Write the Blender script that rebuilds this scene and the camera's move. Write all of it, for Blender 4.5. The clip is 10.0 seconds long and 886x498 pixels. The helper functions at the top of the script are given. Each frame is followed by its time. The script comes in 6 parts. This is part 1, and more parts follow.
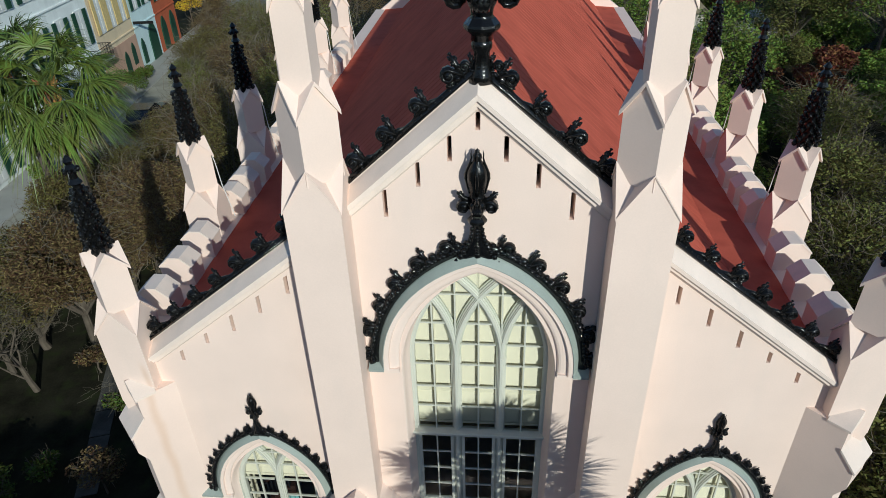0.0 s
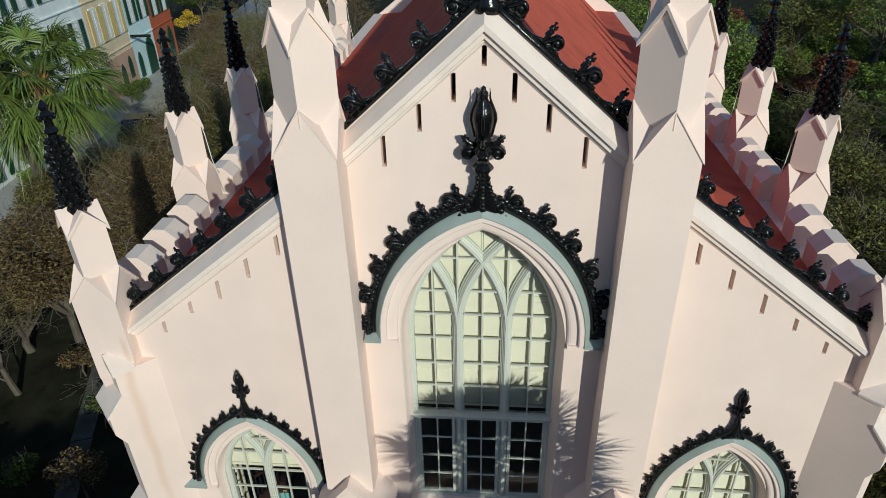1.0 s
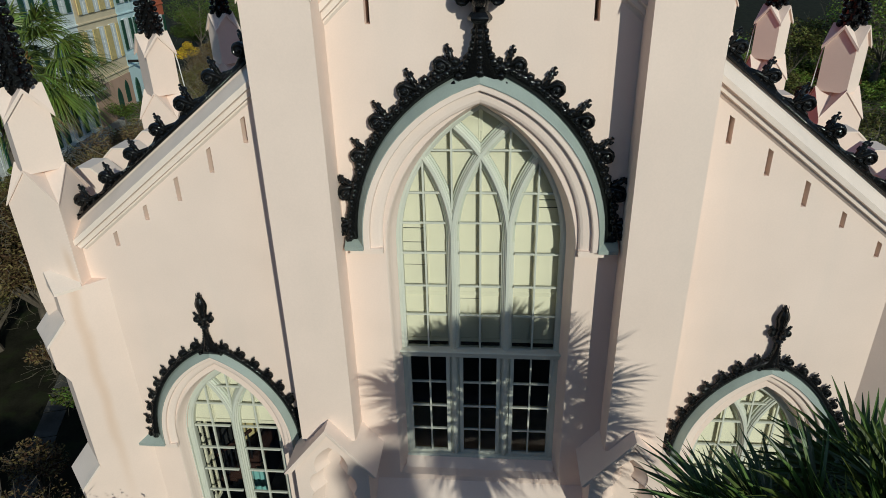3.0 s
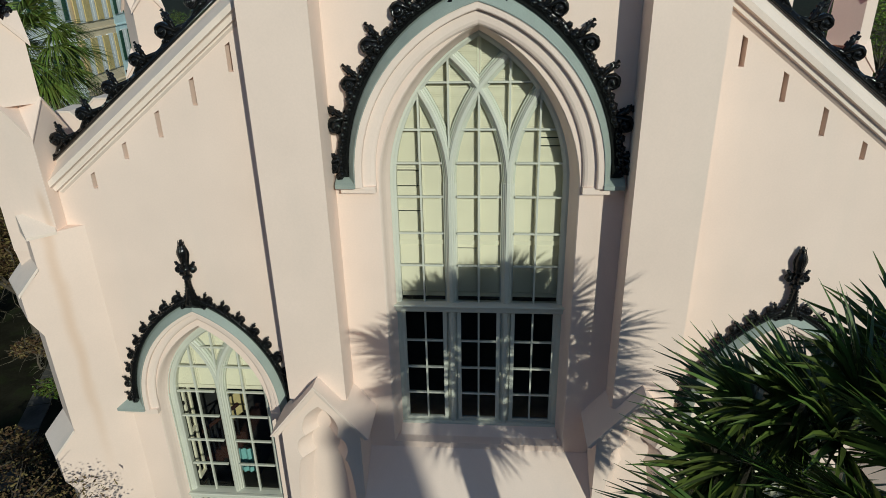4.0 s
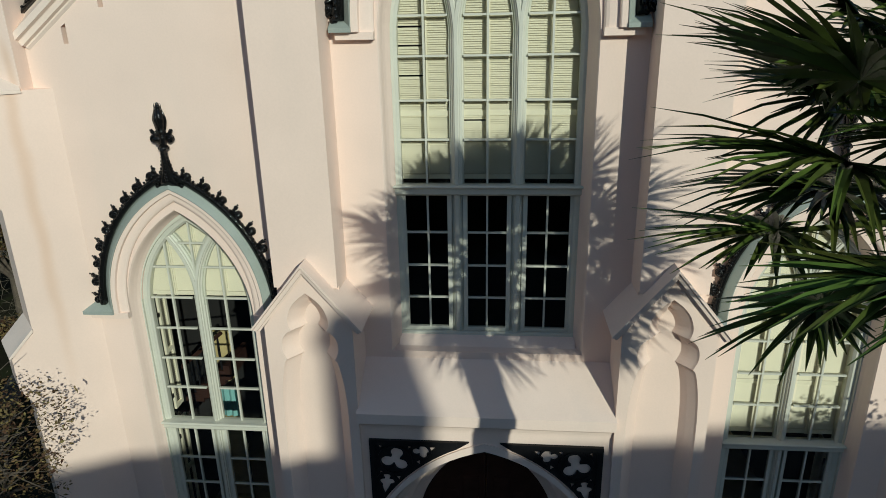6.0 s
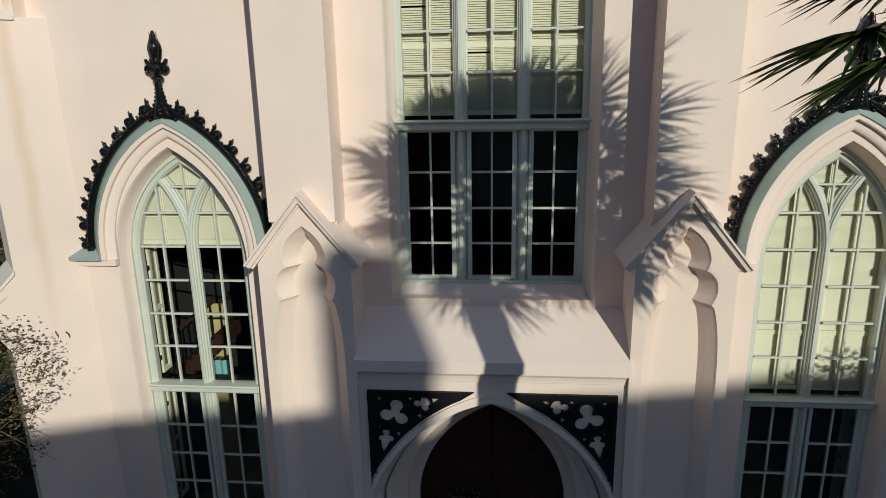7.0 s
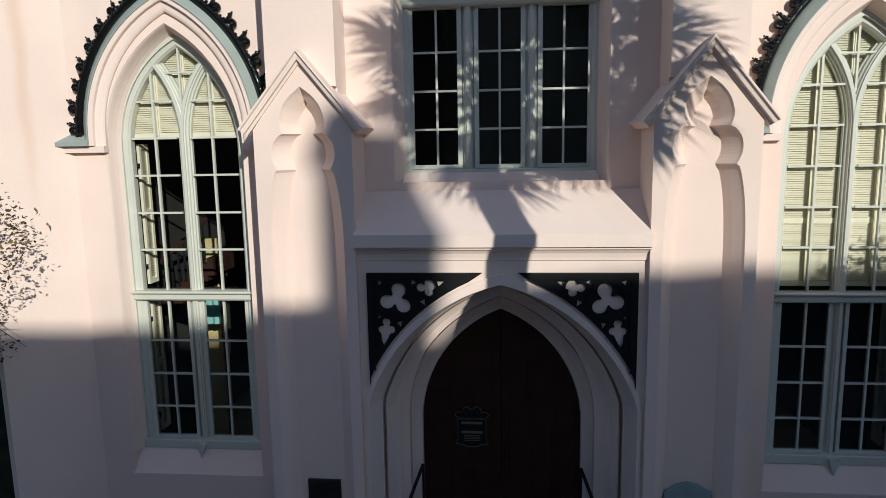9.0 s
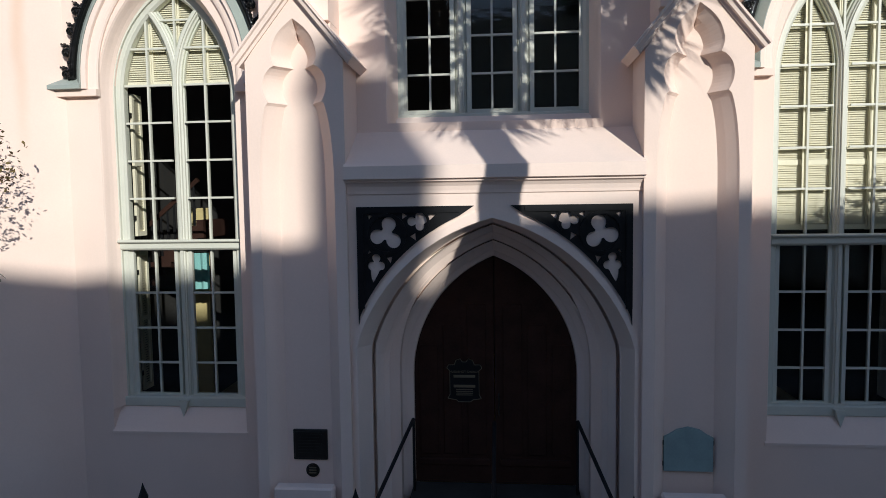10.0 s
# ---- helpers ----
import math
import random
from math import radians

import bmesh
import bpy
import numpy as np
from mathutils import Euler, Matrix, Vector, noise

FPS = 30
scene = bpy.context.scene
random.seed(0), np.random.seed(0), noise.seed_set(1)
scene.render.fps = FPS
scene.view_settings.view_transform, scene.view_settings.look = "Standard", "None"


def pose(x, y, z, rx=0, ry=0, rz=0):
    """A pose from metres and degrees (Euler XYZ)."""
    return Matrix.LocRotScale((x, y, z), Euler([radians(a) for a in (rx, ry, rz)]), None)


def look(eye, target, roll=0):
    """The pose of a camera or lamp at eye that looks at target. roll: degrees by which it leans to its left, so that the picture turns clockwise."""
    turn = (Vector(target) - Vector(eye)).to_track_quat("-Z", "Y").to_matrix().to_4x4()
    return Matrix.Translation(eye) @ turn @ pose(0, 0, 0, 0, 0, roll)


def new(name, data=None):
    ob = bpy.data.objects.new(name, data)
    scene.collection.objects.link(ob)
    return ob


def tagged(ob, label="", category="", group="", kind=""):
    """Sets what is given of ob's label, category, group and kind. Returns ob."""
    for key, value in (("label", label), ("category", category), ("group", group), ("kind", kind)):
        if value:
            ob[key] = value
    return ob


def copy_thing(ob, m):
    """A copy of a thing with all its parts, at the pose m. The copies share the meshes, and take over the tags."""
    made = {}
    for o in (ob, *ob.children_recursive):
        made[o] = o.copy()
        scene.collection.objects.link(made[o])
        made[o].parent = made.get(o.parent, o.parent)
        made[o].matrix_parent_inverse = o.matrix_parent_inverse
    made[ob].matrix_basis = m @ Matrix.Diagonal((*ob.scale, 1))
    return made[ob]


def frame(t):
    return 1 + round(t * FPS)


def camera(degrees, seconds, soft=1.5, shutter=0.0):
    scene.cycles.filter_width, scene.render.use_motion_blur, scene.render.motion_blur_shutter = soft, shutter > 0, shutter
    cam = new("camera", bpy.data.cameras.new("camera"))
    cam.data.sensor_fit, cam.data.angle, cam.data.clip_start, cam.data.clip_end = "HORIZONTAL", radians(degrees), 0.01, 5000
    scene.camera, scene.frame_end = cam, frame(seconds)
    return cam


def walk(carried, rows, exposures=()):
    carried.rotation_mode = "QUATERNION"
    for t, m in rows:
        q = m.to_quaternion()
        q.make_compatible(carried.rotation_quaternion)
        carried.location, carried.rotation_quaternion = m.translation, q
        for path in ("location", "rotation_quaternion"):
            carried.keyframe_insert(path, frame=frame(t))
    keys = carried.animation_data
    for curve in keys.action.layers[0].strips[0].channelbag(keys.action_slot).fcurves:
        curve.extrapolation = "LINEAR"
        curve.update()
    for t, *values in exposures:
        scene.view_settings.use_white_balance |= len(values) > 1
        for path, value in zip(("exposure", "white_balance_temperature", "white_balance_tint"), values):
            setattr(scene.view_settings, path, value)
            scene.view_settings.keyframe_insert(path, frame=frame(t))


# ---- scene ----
cam = camera(68.5, 10.0, soft=0.9)
PATH = [
    (0, (0.29, -7.569, 15.935), (0.119, -5.891, 14.86), -1.9),
    (0.5, (0.232, -7.543, 15.379), (0.066, -5.845, 14.336), -1.7),
    (1, (0.175, -7.525, 14.8), (0.014, -5.805, 13.794), -1.5),
    (1.5, (0.156, -7.477, 14.229), (-0.004, -5.738, 13.255), -1.5),
    (2, (0.154, -7.464, 13.645), (-0.003, -5.705, 12.706), -1.4),
    (2.5, (0.192, -7.432, 13.044), (0.032, -5.655, 12.139), -1.4),
    (4, (0.197, -7.407, 11.338), (0.041, -5.584, 10.531), -1.3),
    (4.5, (0.157, -7.425, 10.78), (0.007, -5.587, 10.006), -1.1),
    (5, (0.142, -7.455, 10.133), (-0.011, -5.595, 9.414), -0.9),
    (5.5, (0.179, -7.34, 9.615), (0.009, -5.477, 8.909), -1.0),
    (7, (0.123, -7.414, 7.64), (-0.057, -5.49, 7.121), -1.1),
    (7.5, (0.107, -7.409, 7.073), (-0.08, -5.474, 6.603), -1.2),
    (8, (0.071, -7.411, 6.477), (-0.116, -5.463, 6.067), -1.1),
    (8.5, (0.019, -7.42, 5.885), (-0.163, -5.459, 5.538), -1.0),
    (9, (0.037, -7.415, 5.378), (-0.148, -5.447, 5.078), -1.0),
    (9.5, (0.054, -7.427, 4.758), (-0.128, -5.448, 4.532), -0.9),
    (10, (0.102, -7.428, 4.109), (-0.079, -5.441, 3.967), -0.8),
]
EXPOSURES = [(0.0, -0.35, 5930, 5), (1.0, -0.46, 5980, 4), (2.5, -0.63, 6150, 3), (5.5, -0.60, 6220, 0), (8.0, -0.35, 6190, 7), (9.0, -0.19, 6150, 11), (10.0, -0.02, 6120, 13)]
walk(cam, [(t, look(eye, target, roll)) for t, eye, target, roll in PATH], EXPOSURES)

# ---------------------------------------------------------------- light
SUN_DIR = Vector((0.51, -1.0, 0.425)).normalized()      # towards the sun
world = bpy.data.worlds.new("sky")
scene.world = world
world.use_nodes = True
wn, wl = world.node_tree.nodes, world.node_tree.links
wn.clear()
sky = wn.new("ShaderNodeTexSky")
sky.sky_type, sky.sun_disc = "NISHITA", False
sky.sun_elevation = math.asin(SUN_DIR.z)
sky.sun_rotation = math.atan2(SUN_DIR.x, SUN_DIR.y)
sky.air_density, sky.dust_density, sky.ozone_density = 1.0, 0.4, 2.5
wbg, wout = wn.new("ShaderNodeBackground"), wn.new("ShaderNodeOutputWorld")
wbg.inputs["Strength"].default_value = 0.145
wl.new(sky.outputs[0], wbg.inputs[0])
wl.new(wbg.outputs[0], wout.inputs[0])
sun = new("sun", bpy.data.lights.new("sun", "SUN"))
sun.data.energy, sun.data.angle, sun.data.color = 4.3, radians(0.53), (1.0, 0.982, 0.868)
sun.matrix_world = look(SUN_DIR * 60, (0, 0, 0))


# ---------------------------------------------------------------- materials
def mat(name, col, rough=0.7, var=0.12, scale=3.0, bump=0.15, fine=60.0, metal=0.0, stain=None, stain_scale=0.7, stain_amt=0.35, spec=0.4, island=0.0, obj=0.0):
    """A procedural surface: base colour varied by broad mottling, fine grain and shaped stains, with a fine relief."""
    m = bpy.data.materials.new(name)
    m.use_nodes = True
    n, l = m.node_tree.nodes, m.node_tree.links
    b = n["Principled BSDF"]
    tc = n.new("ShaderNodeTexCoord")
    big, small = n.new("ShaderNodeTexNoise"), n.new("ShaderNodeTexNoise")
    big.inputs["Scale"].default_value, big.inputs["Detail"].default_value = scale, 6
    small.inputs["Scale"].default_value, small.inputs["Detail"].default_value = fine, 4
    geo = n.new("ShaderNodeNewGeometry")
    for t in (big, small):
        l.new(geo.outputs["Position"], t.inputs["Vector"])
    add = n.new("ShaderNodeMath")
    add.operation = "MULTIPLY_ADD"
    l.new(small.outputs[0], add.inputs[0])
    add.inputs[1].default_value = 0.4
    l.new(big.outputs[0], add.inputs[2])
    ramp = n.new("ShaderNodeValToRGB")
    e = ramp.color_ramp.elements
    e[0].position, e[1].position = 0.45, 0.95
    e[0].color = tuple(max(0, c * (1 - var)) for c in col) + (1,)
    e[1].color = tuple(min(1, c * (1 + var)) for c in col) + (1,)
    l.new(add.outputs[0], ramp.inputs[0])
    out = ramp.outputs[0]
    if stain:
        st = n.new("ShaderNodeTexNoise")
        mp = n.new("ShaderNodeMapping")
        mp.inputs["Scale"].default_value = (stain_scale * 2.2, stain_scale * 2.2, stain_scale * 0.5)
        l.new(geo.outputs["Position"], mp.inputs[0])
        l.new(mp.outputs[0], st.inputs["Vector"])
        st.inputs["Scale"].default_value, st.inputs["Detail"].default_value = 1.0, 5
        sr = n.new("ShaderNodeValToRGB")
        sr.color_ramp.elements[0].position, sr.color_ramp.elements[1].position = 0.52, 0.72
        sr.color_ramp.elements[1].color = (stain_amt,) * 3 + (1,)
        l.new(st.outputs[0], sr.inputs[0])
        mx = n.new("ShaderNodeMixRGB")
        mx.inputs[2].default_value = tuple(stain) + (1,)
        l.new(sr.outputs[0], mx.inputs[0])
        l.new(out, mx.inputs[1])
        out = mx.outputs[0]
    if island or obj:
        src = geo.outputs["Random Per Island"]
        if obj:
            src = n.new("ShaderNodeObjectInfo").outputs["Random"]
        hs = n.new("ShaderNodeHueSaturation")
        mr = n.new("ShaderNodeMapRange")
        k = island or obj
        mr.inputs[3].default_value, mr.inputs[4].default_value = 1 - k, 1 + k
        l.new(src, mr.inputs[0])
        l.new(mr.outputs[0], hs.inputs["Value"])
        mh = n.new("ShaderNodeMapRange")
        mh.inputs[3].default_value, mh.inputs[4].default_value = 0.5 - k * 0.09, 0.5 + k * 0.07
        l.new(src, mh.inputs[0])
        l.new(mh.outputs[0], hs.inputs["Hue"])
        l.new(out, hs.inputs["Color"])
        out = hs.outputs[0]
    l.new(out, b.inputs["Base Color"])
    b.inputs["Roughness"].default_value, b.inputs["Metallic"].default_value = rough, metal
    b.inputs["Specular IOR Level"].default_value = spec
    if bump:
        bp = n.new("ShaderNodeBump")
        bp.inputs["Strength"].default_value, bp.inputs["Distance"].default_value = bump, 0.01
        l.new(add.outputs[0], bp.inputs["Height"])
        l.new(bp.outputs[0], b.inputs["Normal"])
    return m


def glass_mat(name, tint=(0.92, 0.95, 0.94)):
    m = bpy.data.materials.new(name)
    m.use_nodes = True
    n, l = m.node_tree.nodes, m.node_tree.links
    n.clear()
    out, mix, fr = n.new("ShaderNodeOutputMaterial"), n.new("ShaderNodeMixShader"), n.new("ShaderNodeFresnel")
    tr, gl = n.new("ShaderNodeBsdfTransparent"), n.new("ShaderNodeBsdfGlossy")
    nz, bp = n.new("ShaderNodeTexNoise"), n.new("ShaderNodeBump")
    nz.inputs["Scale"].default_value = 3.0
    bp.inputs["Strength"].default_value, bp.inputs["Distance"].default_value = 0.12, 0.02
    l.new(nz.outputs[0], bp.inputs["Height"])
    l.new(bp.outputs[0], gl.inputs["Normal"])
    tr.inputs[0].default_value = (*tint, 1)
    gl.inputs["Roughness"].default_value = 0.02
    fr.inputs[0].default_value = 1.5
    l.new(fr.outputs[0], mix.inputs[0])
    l.new(tr.outputs[0], mix.inputs[1])
    l.new(gl.outputs[0], mix.inputs[2])
    l.new(mix.outputs[0], out.inputs[0])
    return m


STUCCO = mat("pink_stucco", (0.815, 0.642, 0.546), 0.88, 0.05, 0.9, 0.10, 45, stain=(0.62, 0.55, 0.48), stain_amt=0.16, spec=0.2)
TRIM = mat("pale_stucco_trim", (0.815, 0.655, 0.563), 0.85, 0.05, 1.2, 0.10, 45, stain=(0.55, 0.50, 0.46), stain_amt=0.18, spec=0.2)
COPING = mat("pale_coping", (0.815, 0.675, 0.58), 0.85, 0.07, 1.6, 0.12, 50, stain=(0.50, 0.46, 0.42), stain_amt=0.28, stain_scale=1.2, spec=0.2)
HOODTOP = mat("grey_green_paint", (0.295, 0.335, 0.30), 0.6, 0.12, 2.5, 0.1, 60, stain=(0.22, 0.26, 0.26), stain_amt=0.4, stain_scale=1.6)
FRAME = mat("pale_green_window_paint", (0.57, 0.57, 0.485), 0.5, 0.06, 2.0, 0.05, 60)
IRON = mat("black_gloss_iron", (0.006, 0.006, 0.006), 0.12, 0.3, 6, 0.9, 34, spec=0.33)
MATTIRON = mat("black_painted_iron", (0.009, 0.009, 0.010), 0.5, 0.3, 6, 0.2, 40, spec=0.2)
ROOF = mat("red_metal_roof", (0.51, 0.112, 0.072), 0.8, 0.12, 1.3, 0.1, 30, stain=(0.27, 0.052, 0.036), stain_amt=0.4, spec=0.02)
DOORWOOD = mat("dark_door_wood", (0.036, 0.016, 0.011), 0.7, 0.3, 4, 0.2, 40, spec=0.15)
# Near-black colour stands in for the unlit room behind the windows.
DARKIN = mat("unlit_room_black", (0.03, 0.028, 0.026), 0.9, 0.2, 2, 0.0)
INWOOD = mat("interior_wood", (0.52, 0.42, 0.20), 0.5, 0.15, 4, 0.1)
TEALIN = mat("teal_cloth", (0.20, 0.42, 0.40), 0.8, 0.15, 4, 0.1)
SHUTTER = mat("cream_shutter_paint", (0.78, 0.725, 0.56), 0.55, 0.05, 2.0, 0.0, 30)
SASHWHITE = mat("white_flashing", (0.74, 0.72, 0.68), 0.6, 0.1, 2.0, 0.1, 40)
GLASS = glass_mat("window_glass")
STEEL = mat("dark_bronze", (0.035, 0.032, 0.028), 0.4, 0.2, 8, 0.1, 60, metal=0.6)
GOLD = mat("gilt_lettering", (0.15, 0.125, 0.08), 0.4, 0.1, 8, 0.0)
VERDI = mat("verdigris_panel", (0.26, 0.36, 0.35), 0.7, 0.12, 5, 0.1)
PAVE = mat("stone_paving", (0.28, 0.28, 0.28), 0.85, 0.2, 1.5, 0.3, 25, stain=(0.16, 0.15, 0.13))
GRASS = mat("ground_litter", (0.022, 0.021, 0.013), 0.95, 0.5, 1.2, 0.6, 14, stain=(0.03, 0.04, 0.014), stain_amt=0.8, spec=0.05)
ASPHALT = mat("asphalt", (0.11, 0.108, 0.105), 0.9, 0.2, 1.5, 0.2, 40)

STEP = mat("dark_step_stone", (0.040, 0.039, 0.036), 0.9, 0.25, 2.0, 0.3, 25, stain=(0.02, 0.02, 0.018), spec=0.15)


def run_stain(m, x, z0, z1, col):
    """A narrow rust run down the wall at x, fading in and out between z0 and z1."""
    n, l = m.node_tree.nodes, m.node_tree.links
    b = n["Principled BSDF"]
    src = b.inputs["Base Color"].links[0].from_socket
    geo, sep, nz = n.new("ShaderNodeNewGeometry"), n.new("ShaderNodeSeparateXYZ"), n.new("ShaderNodeTexNoise")
    l.new(geo.outputs["Position"], sep.inputs[0])
    nz.inputs["Scale"].default_value = 1.6
    l.new(geo.outputs["Position"], nz.inputs["Vector"])

    def op(kind, a, c):
        q = n.new("ShaderNodeMath")
        q.operation = kind
        for k, v in ((0, a), (1, c)):
            if isinstance(v, float):
                q.inputs[k].default_value = v
            else:
                l.new(v, q.inputs[k])
        return q.outputs[0]

    def span(v, a, c, lo, hi):
        q = n.new("ShaderNodeMapRange")
        q.interpolation_type = "SMOOTHSTEP"
        for k, w in zip((1, 2, 3, 4), (a, c, lo, hi)):
            q.inputs[k].default_value = w
        l.new(v, q.inputs[0])
        return q.outputs[0]
    off = op("ABSOLUTE", op("ADD", op("SUBTRACT", sep.outputs[0], float(x)), op("MULTIPLY", op("SUBTRACT", nz.outputs[0], 0.5), 0.10)), 0.0)
    mask = op("MULTIPLY", span(off, 0.0, 0.085, 1.0, 0.0), op("MULTIPLY", span(sep.outputs[2], z0, z0 + 2.5, 0.0, 1.0), span(sep.outputs[2], z1 - 0.3, z1, 1.0, 0.0)))
    mask = op("MULTIPLY", op("MULTIPLY", mask, span(sep.outputs[1], 0.2, 0.3, 1.0, 0.0)), 0.34)
    mx = n.new("ShaderNodeMixRGB")
    mx.inputs[2].default_value = tuple(col) + (1,)
    l.new(mask, mx.inputs[0])
    l.new(src, mx.inputs[1])
    l.new(mx.outputs[0], b.inputs["Base Color"])


run_stain(STUCCO, -5.38, 4.0, 9.0, (0.60, 0.36, 0.20))

# ---------------------------------------------------------------- mesh helpers
def ob_from(name, bm, material, smooth=False):
    me = bpy.data.meshes.new(name)
    bmesh.ops.recalc_face_normals(bm, faces=bm.faces)
    bm.to_mesh(me)
    bm.free()
    for mm in material if isinstance(material, (list, tuple)) else [material]:
        me.materials.append(mm)
    if smooth:
        me.polygons.foreach_set("use_smooth", [True] * len(me.polygons))
    return new(name, me)


def part(name, bm, material, parent, label="", smooth=False):
    o = ob_from(name, bm, material, smooth)
    o.parent = parent
    if label:
        tagged(o, label)
    return o


def share(o, name, parent, m):
    """Another object on o's mesh, as a part of parent."""
    c = new(name, o.data)
    c.parent = parent
    c.matrix_basis = m
    return c


def thing(name, label, category, at=(0, 0, 0), group="", kind=""):
    e = new(name)
    e.location = at
    e.empty_display_size = 0.2
    return tagged(e, label, category, group, kind)


def box(bm, x0, x1, y0, y1, z0, z1, bevel=0.0):
    vs = [bm.verts.new((x, y, z)) for x in (x0, x1) for y in (y0, y1) for z in (z0, z1)]
    fs = [bm.faces.new([vs[i] for i in f]) for f in ((0, 1, 3, 2), (4, 6, 7, 5), (0, 4, 5, 1), (2, 3, 7, 6), (0, 2, 6, 4), (1, 5, 7, 3))]
    if bevel:
        bmesh.ops.bevel(bm, geom=list({e for f in fs for e in f.edges}), offset=bevel, segments=1, affect="EDGES")
    return bm


def prism(bm, pts, y0, y1, axis="y"):
    """A solid from a flat outline in x and z, between y0 and y1 (or an outline in y and z, between x0 and x1)."""
    def put(a, b, c):
        return bm.verts.new((a, c, b) if axis == "y" else (c, a, b) if axis == "x" else (a, b, c))
    lo, hi = [put(a, b, y0) for a, b in pts], [put(a, b, y1) for a, b in pts]
    n = len(pts)
    for i in range(n):
        bm.faces.new((lo[i], lo[(i + 1) % n], hi[(i + 1) % n], hi[i]))
    bm.faces.new(lo[::-1]), bm.faces.new(hi)
    return bm


def pierced(bm, outline, holes, y0, y1):
    """A slab between y0 and y1 with a flat outline in x and z and holes that go through it."""
    made = []
    for y in (y0, y1):
        rows = []
        edges = []
        for loop in (outline, *holes):
            vs = [bm.verts.new((x, y, z)) for x, z in loop]
            edges += [bm.edges.new((vs[i], vs[(i + 1) % len(vs)])) for i in range(len(vs))]
            rows.append(vs)
        bmesh.ops.triangle_fill(bm, use_beauty=True, use_dissolve=False, edges=edges)
        made.append(rows)
    for a, b in zip(*made):
        n = len(a)
        for i in range(n):
            bm.faces.new((a[i], a[(i + 1) % n], b[(i + 1) % n], b[i]))
    return bm


def arch(cx, s, zs, rise, n=14):
    """A pointed arch's outline from its left springing over the point to its right one; s: half its span."""
    r = (rise * rise + s * s) / (2 * s)
    top = math.asin(min(1, rise / r))
    left = [(cx + (r - s) - r * math.cos(top * i / n), zs + r * math.sin(top * i / n)) for i in range(n + 1)]
    return left + [(2 * cx - x, z) for x, z in left[-2::-1]]


def sweep(bm, path, profile, closed=False):
    """Runs a profile of (outwards, y) along a path in x and z; outwards is to the path's left."""
    rows = []
    n = len(path)
    for i, (x, z) in enumerate(path):
        a, b = path[max(i - 1, 0)], path[min(i + 1, n - 1)]
        d1, d2 = Vector((x - a[0], z - a[1])), Vector((b[0] - x, b[1] - z))
        d1 = d1.normalized() if d1.length > 1e-6 else d2.normalized()
        d2 = d2.normalized() if d2.length > 1e-6 else d1
        n1, n2 = Vector((-d1.y, d1.x)), Vector((-d2.y, d2.x))
        m = (n1 + n2).normalized()
        m = m / max(0.4, m.dot(n1))
        rows.append([bm.verts.new((x + m.x * o, y, z + m.y * o)) for o, y in profile])
    k = len(profile)
    for r, q in zip(rows, rows[1:]):
        for j in range(k if closed else k - 1):
            bm.faces.new((r[j], r[(j + 1) % k], q[(j + 1) % k], q[j]))
    if closed:
        bm.faces.new(rows[0][::-1]), bm.faces.new(rows[-1])
    return bm


def tube(bm, pts, radii, sides=6, cap=True):
    rows = []
    pts = [Vector(p) for p in pts]
    for i, p in enumerate(pts):
        d = (pts[min(i + 1, len(pts) - 1)] - pts[max(i - 1, 0)]).normalized()
        up = Vector((0, 0, 1)) if abs(d.z) < 0.9 else Vector((0, 1, 0))
        a = d.cross(up).normalized()
        b = d.cross(a)
        r = radii[i] if isinstance(radii, (list, tuple)) else radii
        rows.append([bm.verts.new(p + (a * math.cos(t) + b * math.sin(t)) * r) for t in [2 * math.pi * k / sides for k in range(sides)]])
    for r, q in zip(rows, rows[1:]):
        for j in range(sides):
            bm.faces.new((r[j], r[(j + 1) % sides], q[(j + 1) % sides], q[j]))
    if cap:
        bm.faces.new(rows[0][::-1]), bm.faces.new(rows[-1])
    return bm


def blob(bm, c, r, sx=1, sy=1, sz=1, sub=1):
    m = Matrix.Translation(c) @ Matrix.Diagonal((r * sx, r * sy, r * sz, 1))
    bmesh.ops.create_icosphere(bm, subdivisions=sub, radius=1, matrix=m)
    return bm


def lathe(bm, c, prof, sides=10, turn=0.0):
    """A turned solid from rows of (radius, height)."""
    rows = []
    for r, h in prof:
        rows.append([bm.verts.new((c[0] + r * math.cos(turn + 2 * math.pi * k / sides), c[1] + r * math.sin(turn + 2 * math.pi * k / sides), c[2] + h)) for k in range(sides)])
    for r, q in zip(rows, rows[1:]):
        for j in range(sides):
            bm.faces.new((r[j], r[(j + 1) % sides], q[(j + 1) % sides], q[j]))
    bm.faces.new(rows[0][::-1]), bm.faces.new(rows[-1])
    return bm


# ---------------------------------------------------------------- church: walls
WXL, WXR, SIDE_X = -3.82, 3.88, 5.45
C_OPEN = dict(cx=0.0, s=1.20, zs=8.80, rise=1.93, foot=5.02)
S_OPEN = dict(s=0.84, zs=5.45, rise=1.42, foot=1.34)


def opening(cx, s, zs, rise, foot, n=12):
    return [(cx - s, foot)] + arch(cx, s, zs, rise, n) + [(cx + s, foot)]


def rake(x):
    """Height of the wall's top under the coping at x."""
    return 13.22 - 0.875 * abs(x) if abs(x) < 2.1 else 10.88 - 0.775 * (abs(x) - 2.6)


